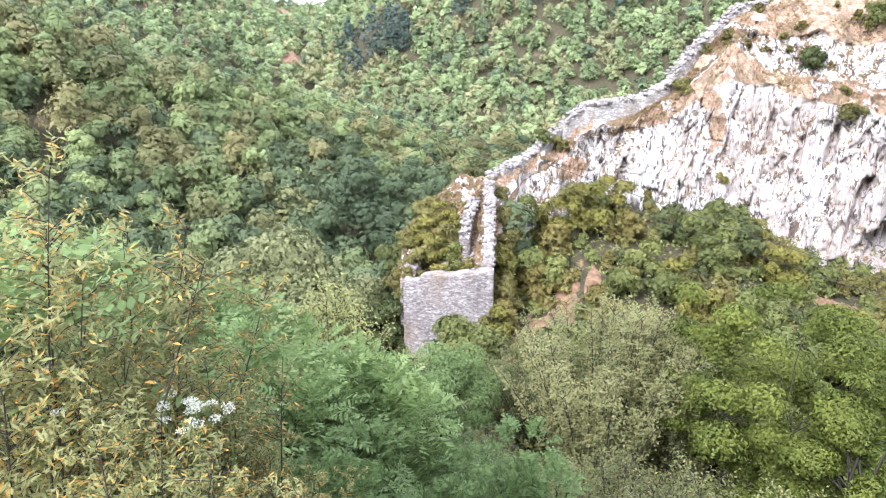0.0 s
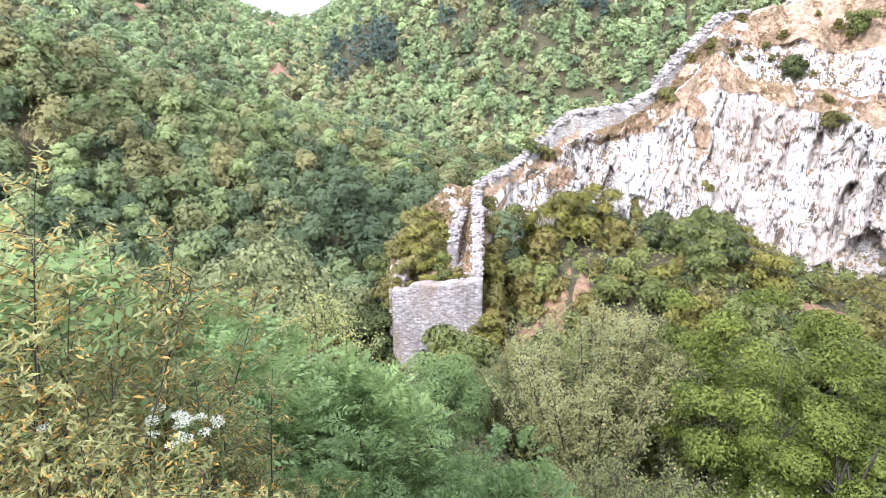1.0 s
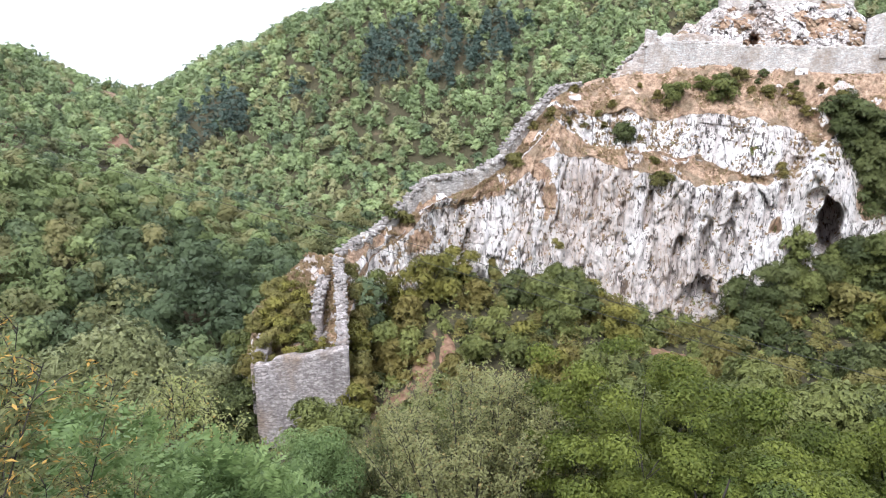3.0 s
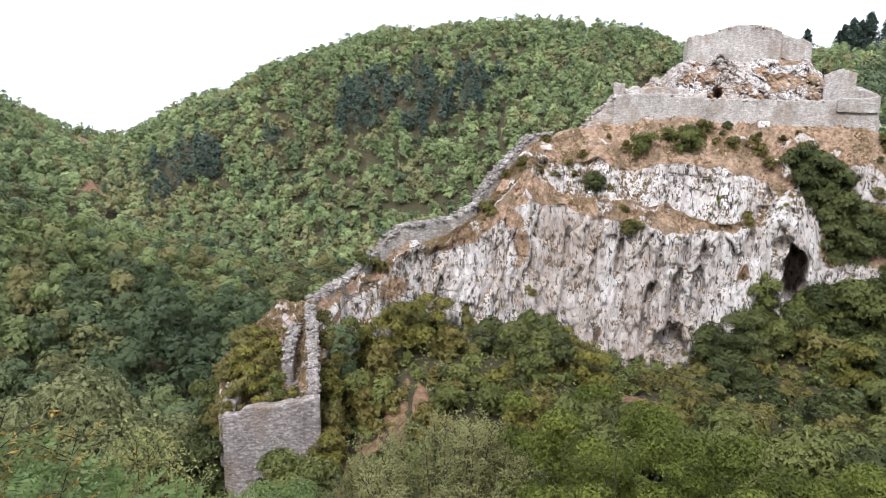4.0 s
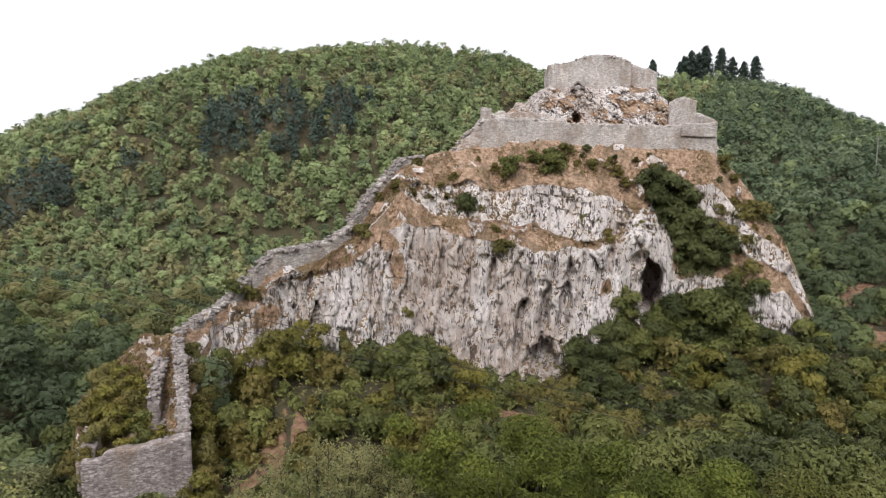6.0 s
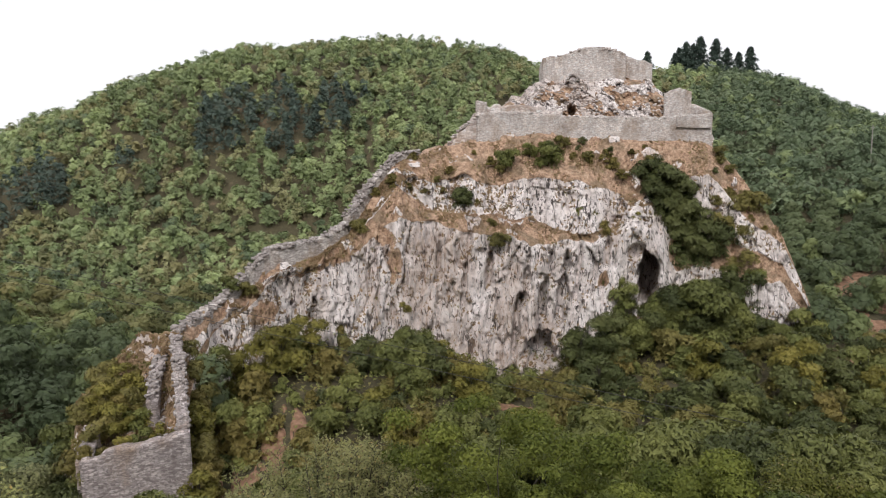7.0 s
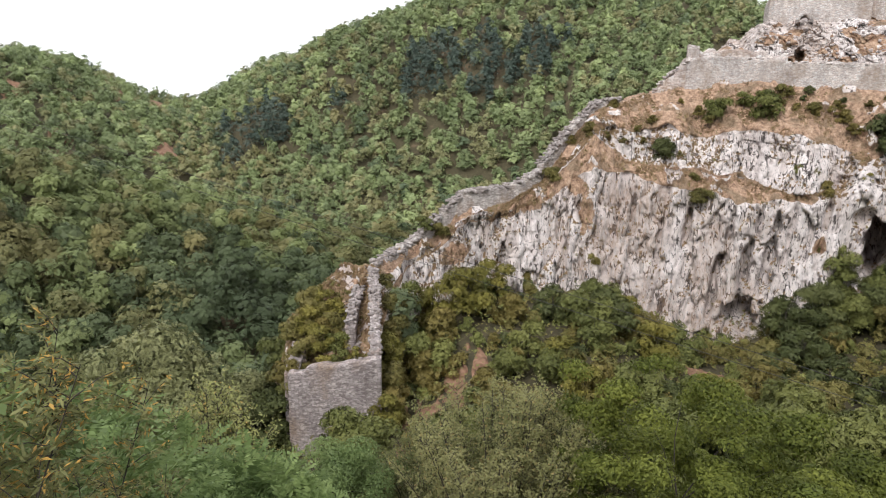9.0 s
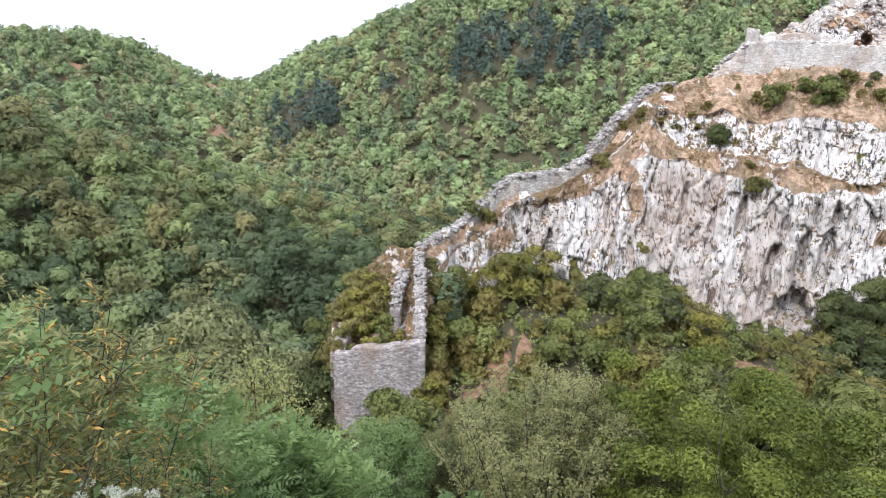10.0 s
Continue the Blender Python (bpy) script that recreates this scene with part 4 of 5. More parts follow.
def make_tree(name, seed, height, width, count, size, mat, lobes_n=9, low=0.25, stems=1, long=1.0, shape="tri", core=0.3, label="", category="tree", group="", spread=0.75, inner=0.12, sides=7, puff=1.0, flat=1.0, limb=1.0, pairs=8, leaflet=0.22):
    """A tree or bush: tapered trunk with limbs into each sub-crown, and a crown of many leaves."""
    g = np.random.default_rng(seed)
    lobes = lobes_for(g, height, width, lobes_n, low, spread, puff) * [1, 1, 1, 1, flat]
    root = tagged(new(name), label, category, group)
    pieces = []
    for k in range(stems):
        lean = g.normal(size=2) * 0.06 * height * (stems > 1)
        fork = height * max(low, 0.25) * g.uniform(0.9, 1.3)
        z = np.linspace(-0.5, height * 0.8, 8)
        pts = np.stack([lean[0] * z / height + 0.03 * height * np.sin(z * 0.9 + k), lean[1] * z / height + 0.03 * height * np.cos(z * 0.8 + 2 * k), z], -1)
        pieces.append(tube(pts, np.linspace(0.022, 0.006, 8) * limb * height / math.sqrt(stems), sides))
        for L in lobes[k::stems][:14]:
            base = pts[np.argmin(np.abs(pts[:, 2] - min(L[2] * 0.75, fork + 0.3 * (L[2] - fork))))]
            mid = (base + L[:3]) / 2 + [0, 0, 0.05 * height]
            pieces.append(tube(np.array([base, mid, L[:3]]), np.array([0.010, 0.006, 0.002]) * limb * height / math.sqrt(stems), sides - 2))
    v, f = joined(pieces)
    part("trunk", mesh_of("trunk", v, f, [BARK], smooth_faces=True), root)
    c, d = crown_points(g, lobes, count, core)
    if shape == "frond":
        v, f = fronds(c, d + [0, 0, 0.1], size, seed + 1, pairs, leaflet)
        part("crown", mesh_of("crown", v, f, [mat]), root)
        return root
    if inner > 0:  # larger shaded sprays inside the crown
        c2, d2 = crown_points(g, lobes * [1, 1, 1, 0.55, 0.55], int(inner * count), 0.6)
        c, d, size = np.concatenate([c, c2]), np.concatenate([d, d2]), np.concatenate([np.full(len(c), size), np.full(len(c2), 1.8 * size)])
    v, f = leaves(c, d + [0, 0, 0.35], size, seed + 1, shape, long)
    me = mesh_of("crown", v, f, [mat])
    lean_normals(me, d + [0, 0, 0.25], f.shape[1], seed + 3, 0.5)
    part("crown", me, root)
    return root


def make_pine(name, seed, height, width, count, label, group):
    g = np.random.default_rng(seed)
    root = tagged(new(name), label, "tree", group)
    z = np.linspace(-1, height, 9)
    v, f = tube(np.stack([0.1 * np.sin(z), 0.1 * np.cos(z), z], -1), np.linspace(0.2, 0.02, 9))
    part("trunk", mesh_of("trunk", v, f, [BARK], smooth_faces=True), root)
    h = g.uniform(0.14, 1, count) ** 0.75
    tier = np.floor(h * 9) / 9 + g.normal(size=count) * 0.03
    a = g.uniform(0, 2 * np.pi, count)
    bough = 0.7 + 0.3 * np.sin(a * 3 + np.floor(h * 9) * 2.1)
    reach = (width / 2) * np.clip(1.04 - tier, 0.02, 1) ** 0.85 * np.sqrt(g.uniform(0.02, 1, count)) * bough
    c = np.stack([reach * np.cos(a), reach * np.sin(a), tier * height - 0.10 * reach], -1)
    v, f = leaves(c, np.stack([np.cos(a) * 0.5, np.sin(a) * 0.5, np.ones(count)], -1), 0.95, seed + 1, "tri", 1.2)
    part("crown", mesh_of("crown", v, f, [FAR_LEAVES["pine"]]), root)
    return root


def woods(name, label, spots, heights, widths, species, per_tree, size, seed, tones, loose=0.34):
    """Many crowns in one mesh: woods that nobody could count."""
    g = np.random.default_rng(seed)
    n, lobes_n = len(spots), 7
    k = n * per_tree
    tree = np.repeat(np.arange(n), per_tree)
    lobe_a = g.uniform(0, 2 * np.pi, (n, lobes_n))
    lobe_h = np.linspace(0.22, 0.84, lobes_n)[None] + g.uniform(-0.08, 0.08, (n, lobes_n))
    lobe_r = g.uniform(0.22, 0.33, (n, lobes_n)) * (1.25 - 0.45 * lobe_h)
    lobe_q = g.uniform(0.12, 0.34, (n, lobes_n)) * np.sqrt(np.clip(1.02 - lobe_h, 0.02, 1)) * 1.25
    which = g.integers(0, lobes_n, k)
    la, lh, lr, lq = [m[tree, which] for m in (lobe_a, lobe_h, lobe_r, lobe_q)]
    conifer = species[tree] == 5
    w, h = widths[tree], heights[tree]
    lq = np.where(conifer, 0.9 * lq * (1.15 - lh), lq)
    lr = np.where(conifer, lr * (1.5 - 1.1 * lh), lr)
    d = g.normal(size=(k, 3))
    d /= np.linalg.norm(d, axis=1, keepdims=True)
    d[:, 2] = np.where(d[:, 2] < -0.3, -d[:, 2], d[:, 2])
    deep = g.random(k) < 0.12
    rad = np.where(deep, 0.55, 1 - 0.25 * g.random(k))
    c = spots[tree] + np.stack([w * (lq * np.cos(la) + lr * rad * d[:, 0]), w * (lq * np.sin(la) + lr * rad * d[:, 1]), h * lh + 0.8 * w * lr * rad * d[:, 2]], -1)
    v, f = leaves(c, d + [0, 0, 0.3], np.where(deep, 1.8, 1.0) * size, seed + 1, "tri", loose=loose)
    me = mesh_of(name, v, f, [tones[k] for k in WOODS_KINDS], species[tree])
    lean_normals(me, d + [0, 0, 0.25], 3, seed + 2, 0.16)
    me.attributes.new("tone", "FLOAT", "POINT").data.foreach_set("value", np.repeat(g.random(n)[tree], 3).astype(np.float32))
    return thing(name, me, label, "woods", kind="stuff")


def scatter(seed, b0, b1, r0, r1, gap):
    """Places spread over a piece of the terrain: bearings and ranges, with no two too near."""
    g = np.random.default_rng(seed)
    span = radians(b1 - b0) * (r1 + r0) / 2
    nb, nr = int(span / gap), int((r1 - r0) / gap)
    r = np.sqrt(np.linspace(r0**2, r1**2, nr))[:, None] + g.uniform(-0.8, 0.8, (nr, nb)) * gap
    b = np.linspace(b0, b1, nb)[None] + g.uniform(-0.8, 0.8, (nr, nb)) * (b1 - b0) / nb
    return b.ravel(), r.ravel()


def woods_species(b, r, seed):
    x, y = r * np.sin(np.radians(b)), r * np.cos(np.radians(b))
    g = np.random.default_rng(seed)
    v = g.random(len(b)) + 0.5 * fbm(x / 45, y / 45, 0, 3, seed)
    # valley-foot shade is coloured in as more dark trees; the gully gets them too
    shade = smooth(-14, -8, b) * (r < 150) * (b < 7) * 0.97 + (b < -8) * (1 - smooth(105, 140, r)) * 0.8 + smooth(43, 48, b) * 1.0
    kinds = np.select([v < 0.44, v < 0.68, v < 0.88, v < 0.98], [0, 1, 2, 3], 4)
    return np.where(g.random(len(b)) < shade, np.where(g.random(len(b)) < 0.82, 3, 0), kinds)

# ---- far hills ----
fb, fr = scatter(201, -44, 64, 200, 445, 4.7)
fx, fy = fr * np.sin(np.radians(fb)), fr * np.cos(np.radians(fb))
bare = fbm(fx / 38, fy / 38, 0, 4, 301)
EARTH = [(6.3, 53, 0.5, 5), (12.9, 70, 1.0, 4), (10.9, 66, 1.2, 4), (8.6, 62.5, 1.6, 5), (6.3, 60, 0.5, 6), (31.5, 82, 1.4, 4), (57.8, 124, 1.4, 6), (58.8, 145, 1.6, 9), (56.6, 143, 1.3, 9), (56.0, 109, 0.7, 4), (-12.8, 404, 1.5, 26), (-15.1, 378, 0.8, 12), (-11.8, 300, 0.9, 12), (-21.2, 333, 0.8, 9), (-18.8, 290, 0.6, 6), (22.6, 313, 0.35, 4)]
keep = (bare < 0.62 + 0.25 * np.random.default_rng(5).random(len(fb))) & ~((fb > 30) & (fb < 44.5) & (fr < 330)) & np.all([((fb - pb) / pw) ** 2 + ((fr - pr) / pd) ** 2 > 0.9 for pb, pr, pw, pd in EARTH], axis=0)
fb, fr, fx, fy = fb[keep], fr[keep], fx[keep], fy[keep]
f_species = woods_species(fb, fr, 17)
PINE_PATCHES = [(8.6, 312, 2.6, 20), (13.2, 306, 2.4, 20), (17.3, 312, 2.0, 18), (-5.4, 305, 2.9, 18), (1.4, 302, 0.6, 6)]
for pb, pr, wb, wr in PINE_PATCHES:
    f_species[(((fb - pb) / wb) ** 2 + ((fr - pr) / wr) ** 2 + 1.2 * fbm(fx / 9, fy / 9, 0, 3, 305) < 1) & (np.random.default_rng(6).random(len(fb)) < 0.9)] = 5
g = np.random.default_rng(19)
f_h = g.uniform(4.2, 8.8, len(fb)) + 4.5 * (f_species == 5) + (fr > 385) * g.uniform(-1.0, 3.0, len(fb))
f_w = g.uniform(5.0, 8.8, len(fb)) + 2.0 * smooth(44, 50, fb) + 0.8 * (f_species == 5)
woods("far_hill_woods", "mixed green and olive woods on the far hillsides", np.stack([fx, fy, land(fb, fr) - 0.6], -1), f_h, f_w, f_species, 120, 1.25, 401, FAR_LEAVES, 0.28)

# ---- the wooded shoulder across the valley ----
sb, sr = scatter(202, -46, 6, 80, 204, 5.0)
sx, sy = sr * np.sin(np.radians(sb)), sr * np.cos(np.radians(sb))
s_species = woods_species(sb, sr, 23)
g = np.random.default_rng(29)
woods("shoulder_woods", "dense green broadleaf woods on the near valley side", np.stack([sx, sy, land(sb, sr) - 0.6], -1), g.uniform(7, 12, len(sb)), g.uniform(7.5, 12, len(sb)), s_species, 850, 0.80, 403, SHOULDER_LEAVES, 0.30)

# ---- slope right of the rock ----
rb, rr2 = scatter(203, 48, 66, 116, 205, 4.3)
rx, ry = rr2 * np.sin(np.radians(rb)), rr2 * np.cos(np.radians(rb))
ok = ((rb > 53.2) & (rr2 > 120 - 6 * (rb - 53.2)) | (rr2 > 150)) & np.all([((rb - pb) / pw) ** 2 + ((rr2 - pr) / pd) ** 2 > 0.8 for pb, pr, pw, pd in EARTH], axis=0)
rb, rr2, rx, ry = rb[ok], rr2[ok], rx[ok], ry[ok]
g = np.random.default_rng(31)
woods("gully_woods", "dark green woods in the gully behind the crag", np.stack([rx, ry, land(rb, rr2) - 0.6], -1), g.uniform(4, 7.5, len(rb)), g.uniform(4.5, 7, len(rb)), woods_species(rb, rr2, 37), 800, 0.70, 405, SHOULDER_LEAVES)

# ---- bushes below the cliff ----
BUSHES = [
    make_tree("bush", 501, 4.2, 4.6, 1500, 0.40, SLOPE_LEAVES["green"], 10, 0.12, 3, label="dense green deciduous bush on the slope below the cliff", category="bush", group="slope bushes", sides=5),
    make_tree("bush", 502, 3.6, 4.4, 1500, 0.40, SLOPE_LEAVES["olive"], 10, 0.12, 3, label="olive green bush with some brown leaves on the slope", category="bush", group="slope bushes", sides=5),
    make_tree("bush", 503, 4.8, 4.4, 1500, 0.40, SLOPE_LEAVES["yellow"], 10, 0.15, 2, label="yellow-green bush on the slope below the cliff", category="bush", group="slope bushes", sides=5),
    make_tree("bush", 504, 4.0, 4.6, 1500, 0.40, SLOPE_LEAVES["dark"], 10, 0.12, 3, label="dark green bush growing against the rock", category="bush", group="slope bushes", sides=5),
    make_tree("bush", 505, 3.2, 4.0, 1500, 0.40, SLOPE_LEAVES["brown"], 9, 0.12, 3, label="brownish half-dry bush on the slope", category="bush", group="slope bushes", sides=5),
]
for b_ob in BUSHES:
    b_ob.matrix_basis = Matrix.Translation(place(20, 70))


def put(ob, at_place, scale, turn):
    return copy_thing(ob, Matrix.Translation(at_place) @ Matrix.Rotation(turn, 4, "Z") @ Matrix.Scale(scale, 4))


for pb, pr, pw, pd in EARTH:
    eb, er = np.meshgrid(np.linspace(-1.8, 1.8, 34), np.linspace(-1.8, 1.8, 34))
    inside = 1.0 - np.sqrt(eb**2 + er**2) + 1.3 * fbm(eb * 2, er * 2, pb, 4, 55)
    vb, vr = pb + eb * pw, pr + er * pd
    vx, vy = vr * np.sin(np.radians(vb)), vr * np.cos(np.radians(vb))
    vz = land(vb, vr) + (np.clip(inside * 2.5, -5.0, 1.0) + 0.6 if pr > 200 else np.clip(inside * 0.8, -1.2, 0.3)) + 0.35 * fbm(vx / 1.5, vy / 1.5, 0, 3, 57)
    thing("earth_patch", mesh_of("earth_patch", np.stack([vx, vy, vz], -1).reshape(-1, 3), grid_faces(34, 34)[:, ::-1], [EARTH_MAT], smooth_faces=True), "bare reddish earth on the slope", "ground", kind="structure")
g = np.random.default_rng(61)
mb, mr = scatter(204, 5.5, 60, 50, 112, 4.6)
for b, r in zip(mb, mr):
    foot = np.interp(b, S_B, S_LINES["foot_r"]) + 2.5
    if r > foot or (b < 8 and r < 66) or g.random() < 0.1 or any(((b - pb) / pw) ** 2 + ((r - pr) / pd) ** 2 < 0.8 for pb, pr, pw, pd in EARTH):
        continue
    if 26 < b < 36 and r > foot - 10:
        continue
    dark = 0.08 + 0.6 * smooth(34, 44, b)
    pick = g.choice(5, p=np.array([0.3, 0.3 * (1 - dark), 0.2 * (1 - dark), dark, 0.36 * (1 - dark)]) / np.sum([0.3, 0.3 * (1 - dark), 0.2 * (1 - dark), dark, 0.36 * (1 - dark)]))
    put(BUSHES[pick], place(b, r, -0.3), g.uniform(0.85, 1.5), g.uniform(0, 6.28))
lb, lr = scatter(205, 5.2, 60, 56, 106, 2.5)
low = (lr < np.interp(lb, S_B, S_LINES["foot_r"]) + 1.5) & ~((lb < 7) & (lr < 65)) & np.all([((lb - pb) / pw) ** 2 + ((lr - pr) / pd) ** 2 > 0.7 for pb, pr, pw, pd in EARTH], axis=0)
lb, lr = lb[low], lr[low]
woods("low_scrub", "low olive and brown scrub filling the slope below the cliff", np.stack([lr * np.sin(np.radians(lb)), lr * np.cos(np.radians(lb)), land(lb, lr) - 0.3], -1), g.uniform(1.3, 2.6, len(lb)), g.uniform(2.0, 3.4, len(lb)), g.choice(5, len(lb), p=[0.22, 0.1, 0.36, 0.07, 0.25]), 240, 0.38, 407, SLOPE_LEAVES)
# on the rock itself: bearing, height, scale, kind
for b, z, s, k in ((44.8, -13.5, 1.3, 3), (47.4, -9.5, 1.0, 1), (48.6, -11.5, 1.0, 1), (46.8, -6.0, 0.8, 1), (49.6, -18, 1.0, 0), (48.0, -25, 1.3, 3), (50.5, -26, 1.2, 0), (45.5, -25, 1.4, 0), (43.2, -26, 1.4, 3), (41.5, -26, 1.3, 0), (52.6, -28, 1.1, 1), (44.2, -6.0, 1.5, 3), (45.0, -8.0, 1.6, 3), (43.6, -3.0, 1.2, 3), (46.6, -12.0, 1.4, 3), (44.0, -22, 1.5, 3), (46, -22, 1.5, 0), (48.8, -15.5, 1.2, 1), (40.0, -23, 1.3, 0), (39.2, -25, 1.4, 3), (36.8, -27, 1.2, 3), (43.0, -4.5, 1.2, 3), (43.6, -8.0, 1.15, 3), (45.6, -10.5, 1.4, 3), (46.4, -14.0, 1.3, 3), (45.9, -3.2, 0.5, 3), (49.6, -6.8, 1.1, 1), (47.6, -19, 1.2, 3),
                   (27.1, -4.6, 0.7, 3), (29.6, -8.4, 0.4, 1), (36.9, -7.0, 0.5, 0), (41.0, -8.4, 0.4, 2), (18.5, -8.2, 0.6, 1), (8.3, -13.6, 0.5, 0), (33.6, 2.6, 0.5, 0), (31.0, 1.2, 0.5, 3), (32.6, 2.2, 0.6, 0), (34.2, 2.4, 0.65, 0), (29.5, 0.8, 0.45, 4), (37.4, 0.8, 0.45, 4), (39.2, 0.2, 0.6, 4), (30.2, -0.6, 0.4, 1), (42.2, 0.4, 0.5, 1), (47.2, 0.2, 0.45, 1), (46.6, -1.5, 0.4, 3), (26.0, -0.5, 0.4, 4), (25.0, -2.0, 0.35, 1), (22.6, -2.8, 0.4, 4), (35.0, 2.0, 0.35, 1), (36.0, 1.4, 0.4, 4),
                   (30.7, 0.7, 0.86, 0), (34.0, 0.7, 1.02, 0), (35.2, 3.4, 0.63, 1), (36.8, 3.7, 0.35, 3), (37.0, 0.9, 0.63, 1), (38.7, 1.7, 0.47, 4), (42.0, -1.5, 0.94, 3), (27.3, -5.0, 0.81, 3), (30.2, -11.0, 0.71, 1), (21.7, -2.0, 0.71, 4), (18.9, -8.5, 0.71, 1), (30.6, 1.0, 0.63, 0), (37.3, -7.6, 0.63, 1), (38.5, -9.5, 0.71, 4), (47.0, 1.5, 0.63, 1), (45.7, -4.1, 0.37, 3), (49.2, -6.7, 1.17, 1), (48.0, -5.3, 0.94, 4),
                   (42.1, -1.7, 1.3, 3), (43.2, -3.9, 1.52, 3), (43.9, -6.5, 1.63, 3), (44.4, -9.3, 1.63, 3), (45.4, -9.7, 1.74, 3), (46.3, -12.3, 1.96, 3), (45.5, -13.5, 1.74, 3), (47.3, -11.4, 1.3, 3), (42.6, -4.3, 1.09, 3), (49.0, -19.8, 1.52, 3), (40.2, -19.7, 1.3, 0), 
                   (48.3, -16.6, 0.8, 0), (47.6, -4.5, 0.4, 4), (48.6, -6.0, 0.45, 1), (47.0, -3.0, 0.25, 3), (49.4, -8.6, 0.4, 4), (50.4, -10.0, 0.3, 4), (28.2, 2.2, 0.25, 4), (36.4, 2.6, 0.25, 3), (40.6, 2.0, 0.3, 4), (39.0, 2.4, 0.22, 3), (41.6, 2.8, 0.22, 4), (25.6, -3.4, 0.3, 4), (24.0, -3.6, 0.28, 1), (28.4, -5.2, 0.25, 4), (23.0, 1.5, 0.5, 4), (38.5, 1.0, 0.4, 4), (20.0, -3.4, 0.4, 4), (9.6, -14.8, 0.6, 1), (47.8, -1.2, 0.5, 1), (40.0, -1.5, 0.5, 4), (22.3, -19.5, 0.5, 1), (48.5, -22, 1.1, 0)):
    at = spot(b, rock_at(b, z) - 0.5)
    put(BUSHES[k], Vector((at[0], at[1], z - 1.6 * s)), s, g.uniform(0, 6.28))
# in the tower's court
for b, r, z, s, k in ((-2.6, 65, -24.8, 0.5, 1), (-1.6, 65, -24.6, 0.5, 4), (-0.4, 64.6, -24.4, 0.45, 2), (0.8, 64.8, -24.0, 0.5, 0), (2.2, 65.0, -23.8, 0.4, 2), (3.0, 64.6, -23.6, 0.35, 1),
                      (-2.8, 67.5, -24.2, 0.7, 4), (-1.8, 67.5, -23.6, 0.7, 1), (-0.6, 67.5, -23.4, 0.65, 2), (0.6, 67.5, -23.2, 0.6, 0), (1.4, 67.8, -23.0, 0.45, 2),
                      (-2.5, 70.5, -23.2, 0.8, 1), (-1.4, 70.5, -22.6, 0.75, 2), (-0.3, 70.5, -22.4, 0.7, 4), (0.7, 70.5, -22.0, 0.6, 1), (1.5, 71, -21.6, 0.4, 2),
                      (-2.2, 73.5, -22.4, 0.8, 4), (-1.1, 73.5, -21.6, 0.75, 1), (-0.1, 73.5, -21.2, 0.65, 2), (0.9, 74, -20.6, 0.5, 4), (-1.6, 76.5, -21.4, 0.8, 1), (-0.6, 76.5, -20.4, 0.6, 4), (0.3, 76.8, -19.4, 0.4, 1),
                      (-3.7, 64, -29.5, 0.6, 1), (-3.8, 66, -28.5, 0.75, 0), (-3.6, 68.5, -27.5, 0.8, 1), (-3.4, 71, -26.4, 0.85, 4), (-3.1, 74, -25.4, 0.9, 0), (-4.3, 65, -33, 0.9, 3), (-4.4, 68, -32, 1.0, 3), (-4.2, 72, -30.5, 1.1, 3), (-3.8, 76, -28.5, 1.1, 0),
                      (1.3, 60.5, -30.2, 0.7, 1), (4.9, 61.5, -29.6, 0.8, 1), (5.3, 66, -27.8, 0.9, 4), (5.1, 69, -25.6, 0.8, 2), (5.2, 72, -24.2, 0.9, 1), (5.3, 75.5, -22.4, 0.9, 1), (6.3, 77, -22.0, 0.9, 0), (5.5, 63, -29.2, 0.7, 4), (4.9, 60.6, -28.6, 0.8, 2), (5.0, 62.5, -27.4, 0.8, 4), (4.9, 64.5, -26.6, 0.85, 1), (4.8, 67.5, -25.4, 0.8, 2), (4.9, 71, -23.6, 0.8, 4), (4.9, 74, -21.8, 0.75, 1), (4.9, 77.5, -19.8, 0.6, 1), (1.0, 69, -22.6, 0.45, 4), (0.6, 72.2, -21.4, 0.5, 2), (1.4, 74.6, -20.0, 0.4, 1), (-3.0, 64.4, -23.9, 0.5, 4), (-2.7, 66.2, -23.3, 0.5, 1), (-3.3, 63.6, -26.0, 0.6, 1), (-3.3, 65.5, -25.6, 0.7, 4)):
    at = spot(b, r)
    put(BUSHES[k], Vector((at[0], at[1], z)), s, g.uniform(0, 6.28))

# ---- skyline pines ----
PINE = make_pine("pine", 601, 17, 14.0, 3400, "dark green pine standing on the hill's skyline", "skyline pines")
PINE.matrix_basis = Matrix.Translation(place(43.7, 418, -0.5))
for b, r, s in ((41.7, 420, 1.1), (44.5, 416, 1.35), (44.0, 430, 1.2), (45.5, 418, 1.5), (45.0, 428, 1.3), (46.6, 416, 1.4), (47.4, 424, 1.2), (48.2, 420, 1.1), (49.0, 418, 1.3), (51.0, 420, 0.6), (52.2, 422, 0.65), (54.0, 420, 0.6), (54.6, 420, 0.5)):
    put(PINE, place(b, r, -0.5), s, b)

